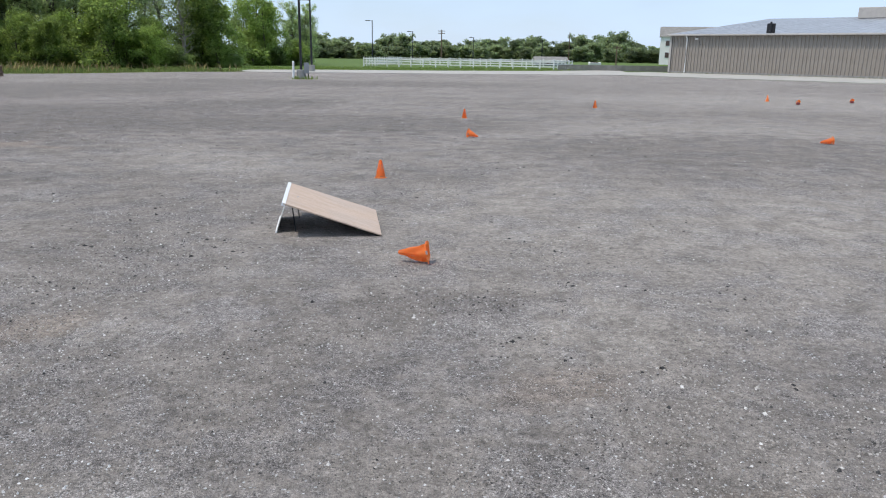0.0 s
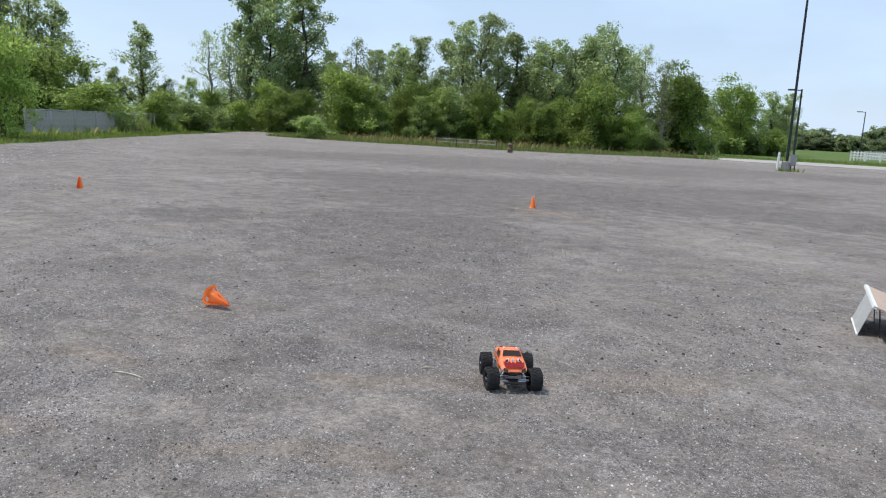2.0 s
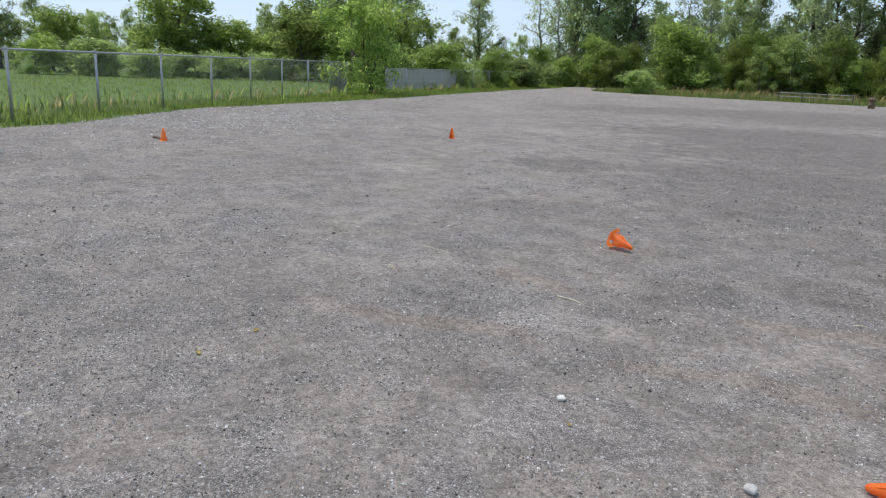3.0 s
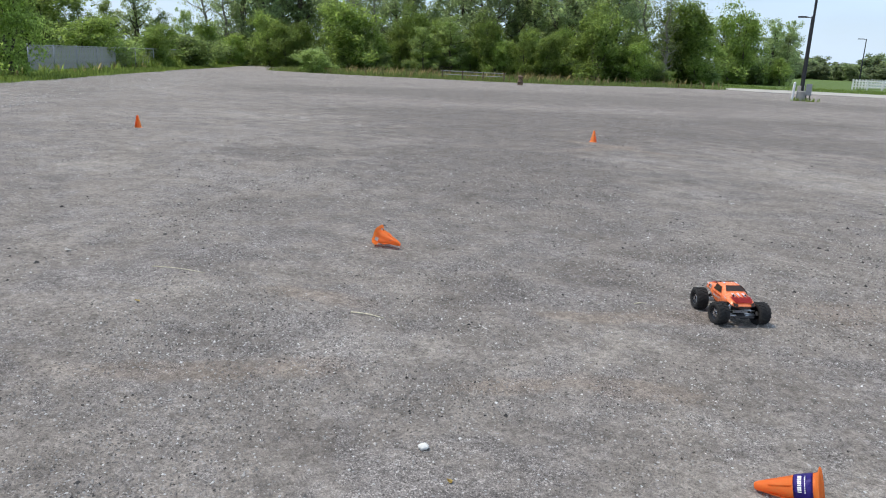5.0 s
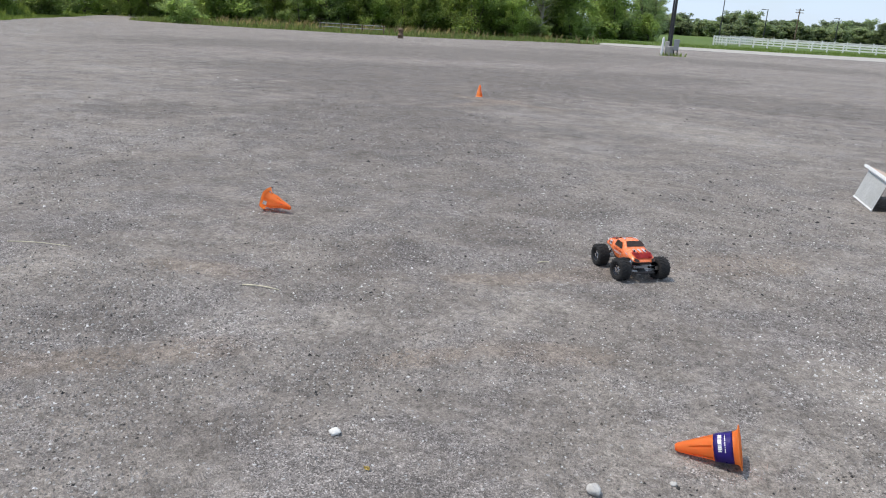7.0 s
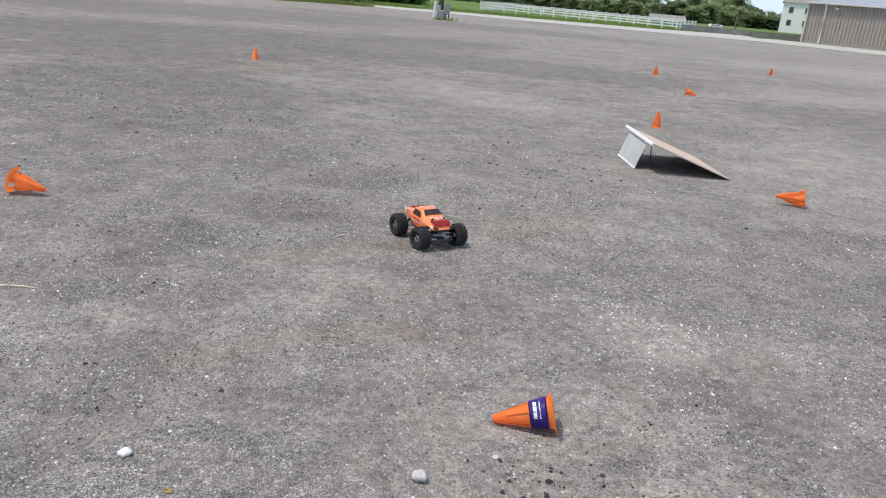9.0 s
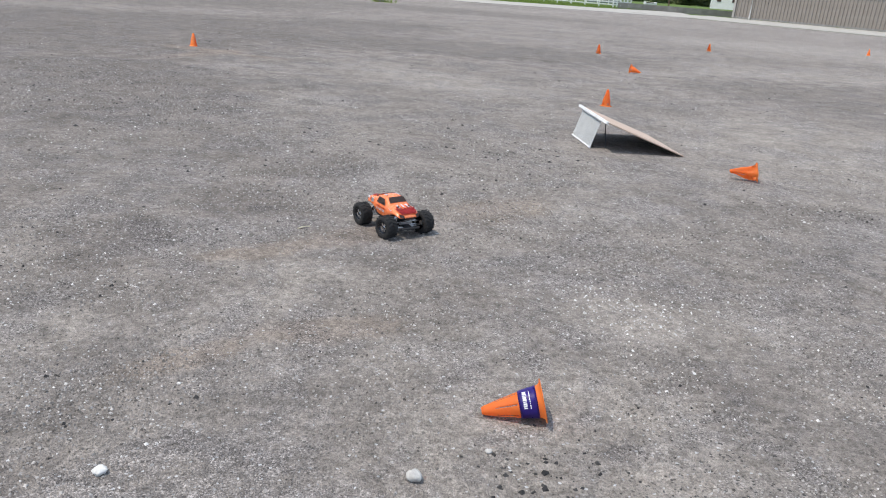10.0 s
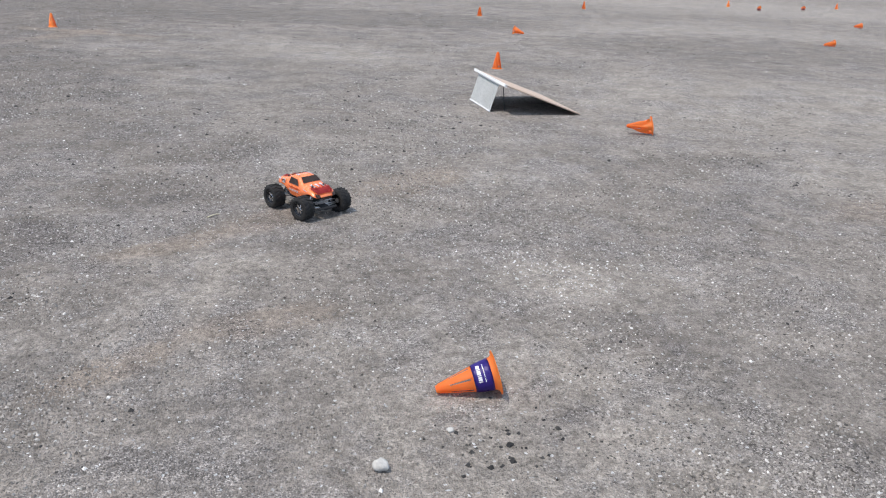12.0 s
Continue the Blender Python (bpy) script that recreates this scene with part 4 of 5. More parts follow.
# ---- wire fence along the left of the lot ----
def fence_run(name, a, b, height, label, wires=True, slats=False, spacing=3.0):
    a, b = Vector((*a, 0)), Vector((*b, 0))
    length = (b - a).length
    ang = math.degrees(math.atan2(b.y - a.y, b.x - a.x))
    ob = thing(name, pose(a.x, a.y, 0, 0, 0, ang), label, "fence")
    n = max(1, round(length / spacing))
    bm = bmesh.new()
    tube(bm, [(0, 0, -0.05), (0, 0, height)], [0.032, 0.032], 8)
    lathe(bm, [(0.038, height - 0.01), (0.034, height + 0.02), (0.004, height + 0.04)], 8)
    post = mesh_of("post", bm, M["galvanised"], True)
    for k in range(n + 1):
        part("post", post, None, ob, m=pose(length * k / n, 0, 0))
    bm = bmesh.new()
    tube(bm, [(0, 0, height - 0.03), (length, 0, height - 0.03)], [0.024, 0.024], 8)
    part("top_rail", bm, M["galvanised"], ob)
    if wires:
        v, f, step = [], [], 0.075
        h = height - 0.06
        for side in (1, -1):
            for k in range(int(-h / step), int((length + h) / step)):
                x0 = k * step
                x1 = x0 + side * h
                lo, hi = (x0, x1)
                t0 = 0.0
                t1 = 1.0
                if side == 1:
                    t0, t1 = max(0, -x0 / h), min(1, (length - x0) / h)
                else:
                    t0, t1 = max(0, (x0 - length) / h), min(1, x0 / h)
                if t1 - t0 < 0.02:
                    continue
                i = len(v)
                for t in (t0, t1):
                    x, z = lo + (hi - lo) * t, 0.02 + h * t
                    v += [(x - 0.0014, 0.002 * side, z), (x + 0.0014, 0.002 * side, z), (x, 0.002 * side + 0.002, z)]
                f += [(i, i + 1, i + 4, i + 3), (i + 1, i + 2, i + 5, i + 4), (i + 2, i, i + 3, i + 5)]
        part("wire_mesh", quads("wire_mesh", v, f, M["galvanised"]), None, ob, "woven galvanised wire mesh")
    if slats:
        bm = bmesh.new()
        box(bm, 0.074, 0.008, height - 0.14, Matrix.Translation((0, 0, height / 2 + 0.0)), 0.003)
        slat = mesh_of("slat", bm, M["slat"])
        for k in range(int(length / 0.09)):
            part("slat", slat, None, ob, m=pose(0.05 + 0.09 * k, 0.012, random.uniform(-0.02, 0.02), 0, random.uniform(-0.8, 0.8), 0))
    return ob


fence_run("wire_fence", (-13.4, -5.0), (-36.2, 15.6), 1.56, "galvanised chain link fence with weeds at its foot")
fence_run("wire_fence", (-36.2, 15.6), (-37.9, 17.3), 1.56, "short chain link fence panel with grey slats", True, True, 1.2)
fence_run("wire_fence", (-40.4, 20.9), (-46.4, 29.6), 1.30, "chain link fence with grey privacy slats", False, True)
fence_run("wire_fence", (-46.4, 29.6), (-53.0, 40.0), 1.30, "chain link fence half hidden by bushes", True, False)


# ---- white paddock fence ----
def rail_fence(a, b, label, height=1.06, spacing=1.6):
    a, b = Vector((*a, 0)), Vector((*b, 0))
    length = (b - a).length
    ob = thing("paddock_fence", pose(a.x, a.y, -0.02, 0, 0, math.degrees(math.atan2(b.y - a.y, b.x - a.x))), label, "fence", "white paddock fence")
    bm = bmesh.new()
    box(bm, 0.14, 0.14, height, Matrix.Translation((0, 0, height / 2)), 0.01)
    box(bm, 0.17, 0.17, 0.03, Matrix.Translation((0, 0, height + 0.015)), 0.008)
    post = mesh_of("post", bm, M["white_paint"])
    n = round(length / spacing)
    for k in range(n + 1):
        part("post", post, None, ob, m=pose(length * k / n, 0, random.uniform(-0.03, 0.01), 0, random.uniform(-1, 1), 0))
    for z in (0.32, 0.62, 0.92):
        bm = bmesh.new()
        box(bm, length, 0.045, 0.11, Matrix.Translation((length / 2, 0, z)), 0.008)
        part("rail", bm, M["white_paint"], ob)


rail_fence((-10.7, 99.0), (12.3, 90.4), "white three-rail paddock fence on grass")
rail_fence((12.3, 90.4), (15.5, 97.0), "white paddock fence corner on grass")
rail_fence((-10.7, 99.0), (-7.5, 124.0), "white paddock fence running away over grass", 1.1)
rail_fence((-7.5, 124.0), (17.5, 116.0), "far side of the white paddock fence", 1.1)

# grey board fence beyond the drive
ob = thing("board_fence", pose(12.7, 88.7, 0, 0, 0, -3), "low grey weathered board fence beside the drive", "fence")
for k in range(56):
    bm = bmesh.new()
    box(bm, 0.27, 0.03, 0.62 + 0.02 * (k % 3), Matrix.Translation((0.28 * k, 0, 0.3)), 0.006)
    part("board", bm, M["rail_gray"], ob)


# ---- metal shed ----
def shed():
    ang = math.degrees(math.atan2(BD.y, BD.x))
    ob = thing("shed", pose(BL.x, BL.y, 0, 0, 0, ang), "long taupe ribbed metal shed with grey roof", "building")
    length, depth, eave, ridge = 42.0, 56.0, 3.75, 6.5
    # ribbed panels, one metre each
    w, ribs = 1.0, 3
    bm = bmesh.new()
    prof = []
    for r in range(ribs):
        x = r * w / ribs
        prof += [(x, 0.0), (x + 0.20, 0.0), (x + 0.225, -0.075), (x + 0.31, -0.075)]
    prof.append((w, 0.0))
    lo = [bm.verts.new((x, y, 0.22)) for x, y in prof]
    hi = [bm.verts.new((x, y, eave)) for x, y in prof]
    for a in range(len(prof) - 1):
        bm.faces.new((lo[a], lo[a + 1], hi[a + 1], hi[a]))
    panel = mesh_of("panel", bm, M["wall_metal"])
    for k in range(int(length)):
        part("panel", panel, None, ob, m=pose(k * w, 0, 0))
    for k in range(int(depth)):
        part("panel", panel, None, ob, m=pose(0, k * w + w, 0, 0, 0, -90))
    bm = bmesh.new()
    box(bm, length - 0.1, depth - 0.1, eave, Matrix.Translation((length / 2, depth / 2 + 0.06, eave / 2)))
    part("wall", bm, M["wall_metal"], ob)
    bm = bmesh.new()
    box(bm, length + 0.1, depth + 0.1, 0.3, Matrix.Translation((length / 2, depth / 2, 0.09)), 0.02)
    part("foundation", bm, M["concrete_gray"], ob, "pale concrete footing")
    bm = bmesh.new()
    th = 0.08
    sec = [(-0.35, eave + 0.0), (depth / 2, ridge), (depth + 0.35, eave + 0.0)]
    for x0, x1 in ((-0.3, length + 0.3),):
        a = [bm.verts.new((x0, y, z)) for y, z in sec] + [bm.verts.new((x0, y, z + th)) for y, z in sec[::-1]]
        b = [bm.verts.new((x1, y, z)) for y, z in sec] + [bm.verts.new((x1, y, z + th)) for y, z in sec[::-1]]
        bm.faces.new(a)
        bm.faces.new(b[::-1])
        for k in range(6):
            bm.faces.new((a[k], b[k], b[(k + 1) % 6], a[(k + 1) % 6]))
    bmesh.ops.recalc_face_normals(bm, faces=bm.faces)
    roof = part("roof", bm, M["roof_metal"], ob)
    rise, run = ridge - eave, depth / 2 + 0.35
    bm = bmesh.new()
    box(bm, 0.03, math.hypot(rise, run), 0.014, Matrix.Translation((0, run / 2 - 0.35, eave + rise / 2 + th + 0.012)) @ Matrix.Rotation(math.atan2(rise, run), 4, "X"))
    seam = mesh_of("seam", bm, M["roof_metal"])
    for k in range(int(length / 0.9)):
        part("seam", seam, None, roof, m=pose(0.4 + 0.9 * k, 0, 0))
    for y, z, sx, sy, sz, name in ((-0.40, eave + 0.02, length + 0.6, 0.14, 0.16, "gutter"),):
        bm = bmesh.new()
        box(bm, sx, sy, sz, Matrix.Translation((length / 2, y, z)), 0.03)
        part(name, bm, M["trim_metal"], ob, "pale eaves gutter")
    bm = bmesh.new()
    box(bm, 0.2, 0.08, eave, Matrix.Translation((0.03, -0.12, eave / 2 + 0.1)), 0.01)
    part("corner_trim", bm, M["trim_metal"], ob)
    bm = bmesh.new()
    tube(bm, [(1.75, -0.40, eave - 0.05), (1.75, -0.16, eave - 0.35), (1.75, -0.16, 0.2), (1.75, -0.3, 0.1)], [0.075] * 4, 8)
    part("downspout", bm, M["white_paint"], ob, "white downspout")
    bm = bmesh.new()
    box(bm, 0.28, 0.2, 0.16, Matrix.Translation((2.75, -0.14, eave - 0.35)), 0.03)
    light = part("wall_light", bm, M["white_paint"], ob, "white floodlight")
    bm = bmesh.new()
    tube(bm, [(2.9, -0.06, eave - 0.4), (3.3, -0.06, 2.6), (3.32, -0.06, 1.6)], [0.012] * 3, 5)
    part("cable", bm, M["steel_dark"], light)
    bm = bmesh.new()
    box(bm, 0.8, 0.06, 1.1, Matrix.Translation((9.6, 0.6, eave + 0.5)), 0.03)
    tube(bm, [(9.6, 0.5, eave), (9.6, 0.5, eave + 1.2)], [0.12, 0.10], 8)
    part("roof_vent", bm, M["steel_dark"], ob, "dark roof vent")
    bm = bmesh.new()
    box(bm, 30.0, 8.0, 1.2, Matrix.Translation((26.0, depth / 2, ridge + 0.35)), 0.05)
    part("ridge_monitor", bm, M["trim_metal"], roof, "pale raised ridge section")


shed()


# ---- house, low shed and van far behind ----
def far_house(name, x, y, rz, w, d, h, rh, wall, roof, label, windows):
    ob = thing(name, pose(x, y, -0.05, 0, 0, rz), label, "building")
    bm = bmesh.new()
    box(bm, w, d, h, Matrix.Translation((w / 2, d / 2, h / 2)))
    part("wall", bm, M[wall], ob)
    bm = bmesh.new()
    o = 0.3
    a = [bm.verts.new(p) for p in ((-o, -o, h), (w + o, -o, h), (w + o, d + o, h), (-o, d + o, h), (-o, d / 2, h + rh), (w + o, d / 2, h + rh))]
    for q in ((0, 1, 5, 4), (2, 3, 4, 5), (0, 4, 3), (1, 2, 5), (0, 3, 2, 1)):
        bm.faces.new([a[k] for k in q])
    bmesh.ops.recalc_face_normals(bm, faces=bm.faces)
    part("roof", bm, M[roof], ob)
    for wx, wz, ww, wh in windows:
        bm = bmesh.new()
        box(bm, ww + 0.16, 0.06, wh + 0.16, Matrix.Translation((wx, -0.02, wz)), 0.01)
        win = part("window", bm, M["white_paint"], ob)
        bm = bmesh.new()
        box(bm, ww, 0.05, wh, Matrix.Translation((wx, -0.045, wz)), 0.005)
        part("pane", bm, M["tinted"], win)


far_house("house", 50.1, 183.5, -15, 12.0, 9.0, 6.4, 2.4, "cream_siding", "rail_gray", "white two-storey house behind the metal shed",
          [(1.6, 2.2, 0.9, 1.2), (4.9, 2.2, 0.9, 1.2), (1.6, 4.9, 0.9, 1.2), (4.9, 4.9, 0.9, 1.2), (8.2, 2.2, 0.9, 1.2), (8.2, 4.9, 0.9, 1.2)])
far_house("low_house", 14.9, 131.0, 0, 5.2, 4.0, 0.75, 0.75, "steel_gray", "rail_gray", "low grey shed roof behind the paddock fence", [(2.0, 0.4, 0.5, 0.3)])


def van(x, y, rz):
    ob = thing("van", pose(x, y, 0, 0, 0, rz), "white van parked far behind a board fence", "vehicle")
    bm = bmesh.new()
    box(bm, 1.9, 0.75, 0.42, Matrix.Translation((0, 0, 0.52)), 0.10)
    part("body", bm, M["white_paint"], ob)
    bm = bmesh.new()
    box(bm, 1.2, 0.765, 0.13, Matrix.Translation((-0.15, 0, 0.64)), 0.02)
    part("window", bm, M["tinted"], ob)
    for wx in (-0.6, 0.6):
        for wy in (-0.34, 0.34):
            bm = bmesh.new()
            tube(bm, [(wx, wy - 0.07, 0.16), (wx, wy + 0.07, 0.16)], [0.16, 0.16], 14)
            part("wheel", bm, M["rubber"], ob)


van(22.3, 118.0, 8)


# ---- poles ----
def lamp_post(x, y, h, arm, rz, label, base="planter", r=0.09):
    ob = thing("lamp_post", pose(x, y, 0, 0, 0, rz), label, "lamp post", "lamp posts")
    bm = bmesh.new()
    tube(bm, [(0, 0, 0), (0, 0, h)], [r, r * 0.7], 10)
    part("pole", bm, M["steel_dark"], ob)
    if arm:
        bm = bmesh.new()
        tube(bm, [(0, 0, h - 0.1), (-arm * 0.5, 0, h - 0.06)], [0.04, 0.04], 6)
        box(bm, arm * 0.7, 0.25, 0.12, Matrix.Translation((-arm * 0.75, 0, h - 0.05)), 0.03)
        part("lamp_head", bm, M["steel_dark"], ob)
    if base:
        bm = bmesh.new()
        lathe(bm, [(0.0, 0.55), (0.24, 0.55), (0.27, 0.52), (0.28, 0.0)], 16)
        part("base", bm, M["concrete_gray"], ob, "concrete base")
    return ob


# the post in the lot, with its bollard and boxes
px, py = -8.62, 46.9
ob = lamp_post(px, py, 13.0, 1.2, 20, "tall dark lamp post on a concrete base in the lot", "yes", 0.078)
ob = thing("bollard", pose(px - 0.42, py - 0.25, 0, 0, 1.5, 0), "white painted steel bollard beside the lamp post", "bollard")
bm = bmesh.new()
tube(bm, [(0, 0, 0), (0, 0, 0.98), (0, 0, 1.03)], [0.068, 0.068, 0.03], 14)
part("post", bm, M["white_paint"], ob)
ob = thing("electrical_box", pose(px + 0.34, py - 0.1, 0, 0, 0, 10), "grey electrical box on posts beside the lamp post", "electrical box")
bm = bmesh.new()
box(bm, 0.30, 0.22, 0.62, Matrix.Translation((0, 0, 0.64)), 0.015)
part("cabinet", bm, M["steel_gray"], ob)
for dx in (-0.1, 0.1):
    bm = bmesh.new()
    tube(bm, [(dx, 0, 0), (dx, 0, 0.36)], [0.03, 0.03], 8)
    part("leg", bm, M["steel_dark"], ob)
grass("weeds", [(px + rnd.uniform(-0.5, 0.9), py + rnd.uniform(-0.5, 0.2)) for _ in range(40)], "green weeds at the foot of the lamp post", (0.08, 0.3), M["grass_blade"], 12, 6)

lamp_post(-11.3, 65.3, 5.75, 0.9, 0, "dark lamp post on a round concrete base")
lamp_post(-12.45, 127.7, 6.75, 1.0, 0, "dark lamp post far across the grass", "")
lamp_post(-6.5, 141.8, 5.55, 0.9, 0, "dark lamp post far across the grass", "")
lamp_post(4.8, 150.0, 4.85, 0.7, 0, "dark lamp post far across the grass", "")
lamp_post(18.0, 149.0, 4.5, 0.6, 0, "dark lamp post far across the grass", "")


def utility_pole(x, y, h, bars, label, r=0.13):
    ob = thing("utility_pole", pose(x, y, 0), label, "utility pole", "utility poles")
    bm = bmesh.new()
    tube(bm, [(0, 0, 0), (0, 0, h)], [r, r * 0.75], 8)
    part("pole", bm, M["wood_old"], ob)
    for z in bars:
        bm = bmesh.new()
        box(bm, 1.5, 0.1, 0.12, Matrix.Translation((0, 0, z)), 0.01)
        for dx in (-0.6, -0.2, 0.2, 0.6):
            box(bm, 0.06, 0.06, 0.14, Matrix.Translation((dx, 0, z + 0.12)))
        part("crossarm", bm, M["wood_old"], ob)


utility_pole(-1.5, 168.0, 6.7, (6.4, 5.9), "wooden utility pole with two crossarms")
utility_pole(23.0, 148.0, 5.9, (), "bare dark wooden pole among far trees", 0.10)
utility_pole(31.8, 146.6, 3.5, (3.2,), "pale utility pole among far trees")
utility_pole(-43.5, 20.2, 12.0, (), "tall dark wooden pole behind the fence", 0.10)

# ---- stump, rail and small litter ----
ob = thing("stump", pose(-25.0, 44.3, 0, 0, 0, 30), "weathered brown wooden post stump at the lot edge", "stump")
bm = bmesh.new()
tube(bm, [(0, 0, -0.02), (0.01, 0, 0.2), (0, 0.02, 0.52), (0.02, 0, 0.60)], [0.21, 0.19, 0.18, 0.15], 11)
for v in bm.verts:
    v.co += Vector((random.uniform(-1, 1), random.uniform(-1, 1), random.uniform(-1, 1))) * 0.018
part("wood", bm, M["wood_old"], ob)
ob = thing("barrier_rail", pose(-33.5, 48.0, 0, 0, 0, 12), "low grey metal rail barrier in weeds", "barrier")
for k in range(4):
    bm = bmesh.new()
    tube(bm, [(k * 1.6, 0, 0), (k * 1.6, 0, 0.62)], [0.05, 0.05], 8)
    part("post", bm, M["wood_old"], ob)
for z in (0.34, 0.58):
    bm = bmesh.new()
    tube(bm, [(-0.1, 0, z), (4.9, 0, z)], [0.022, 0.022], 8)
    part("rail", bm, M["galvanised"], ob)


def lump(name, x, y, r, mat, label, seed, flat=0.6, z=0.0):
    bm = bmesh.new()
    bmesh.ops.create_icosphere(bm, subdivisions=3, radius=r)
    rng = random.Random(seed)
    o = Vector((rng.uniform(0, 50), rng.uniform(0, 50), rng.uniform(0, 50)))
    for v in bm.verts:
        v.co *= 1 + 0.35 * noise.noise(v.co * (1.3 / r) + o) + 0.12 * noise.noise(v.co * (4 / r) + o)
        v.co.z *= flat
    low = min(v.co.z for v in bm.verts)
    bmesh.ops.translate(bm, vec=(0, 0, -low * 0.75), verts=bm.verts)
    ob = part(name, bm, M[mat], None, "", True, pose(x, y, z))
    return tagged(ob, label, "stone", "loose stones")


lump("stone", -3.63, 2.73, 0.021, "stone_white", "small rounded white stone on gravel", 1)
lump("stone", -2.685, 2.84, 0.023, "stone_gray", "small rough grey stone on gravel", 8, 0.85)
lump("stone", -2.45, 3.02, 0.012, "stone_gray", "small grey stone on gravel", 5)


def stick(name, a, b, r, mat, label, category="straw", bend=0.01):
    ax, ay = a
    dx, dy = b[0] - ax, b[1] - ay
    bm = bmesh.new()
    n = 7
    pts = []
    for k in range(n):
        t = k / (n - 1)
        s = math.sin(t * 3.1) * bend
        pts.append((dx * t - dy * s * 4, dy * t + dx * s * 4, r * 1.2 + 0.004 * math.sin(t * 3.14)))
    tube(bm, pts, [r * (1.1 - 0.5 * k / n) for k in range(n)], 6)
    tagged(part(name, bm, M[mat], None, "", True, pose(ax, ay, 0)), label, category)


stick("straw", (-4.90, 3.78), (-4.68, 3.82), 0.0042, "straw", "pale dry straw stalk lying on gravel")
stick("straw", (-3.59, 5.10), (-3.53, 5.16), 0.004, "straw", "short dry straw stalk lying on gravel")
stick("straw", (-6.6, 3.62), (-6.2, 3.75), 0.003, "straw", "thin pale straw stalk on gravel")
stick("stick", (-15.95, 3.30), (-15.62, 3.38), 0.02, "wood_old", "short pale wood scrap beside a cone", "wood", 0.002)
for x, y, r, s in ((-5.14, 1.76, 0.026, 1), (-6.02, 3.1, 0.018, 2), (-7.40, 3.47, 0.030, 3), (-2.05, 8.23, 0.030, 4), (-4.15, 7.05, 0.018, 5), (-4.95, 1.39, 0.022, 2), (-3.41, 2.59, 0.016, 1), (-4.76, 2.31, 0.014, 7), (-7.32, 2.71, 0.04, 8), (-7.45, 3.49, 0.02, 9)):
    bm = bmesh.new()
    rng = random.Random(s)
    ring = [bm.verts.new((math.cos(a) * r * rng.uniform(0.5, 1.3), math.sin(a) * r * rng.uniform(0.3, 0.8), 0.003 + rng.uniform(0, 0.012))) for a in (k * 0.7 for k in range(9))]
    c = bm.verts.new((0, 0, 0.010))
    for k in range(9):
        bm.faces.new((ring[k], ring[(k + 1) % 9], c))
    bmesh.ops.solidify(bm, geom=list(bm.faces), thickness=0.002)
    tagged(part("leaf_scrap", bm, M["yellow" if s < 3 else "stone_white"], None, "", False, pose(x, y, 0.002)), "yellowed leaf scrap on gravel" if s < 3 else "white paper scrap on gravel", "litter")
for x, y in ((12.4, 28.6), (15.05, 30.05)):
    ob = fallen_cone("small_cone", x, y, 70, "crushed red-orange cone with a dark base far out on gravel", 0.8, 0.2, int(x * 10), 8, "orange_dirty")
    bm = bmesh.new()
    lathe(bm, [(0.0, 0.0), (0.055, 0.0), (0.075, 0.012), (0.060, 0.07), (0.0, 0.085)], 14)
    part("base", bm, M["red_dark"], ob, "dark red-black base", m=pose(-0.10, 0, 0.0))


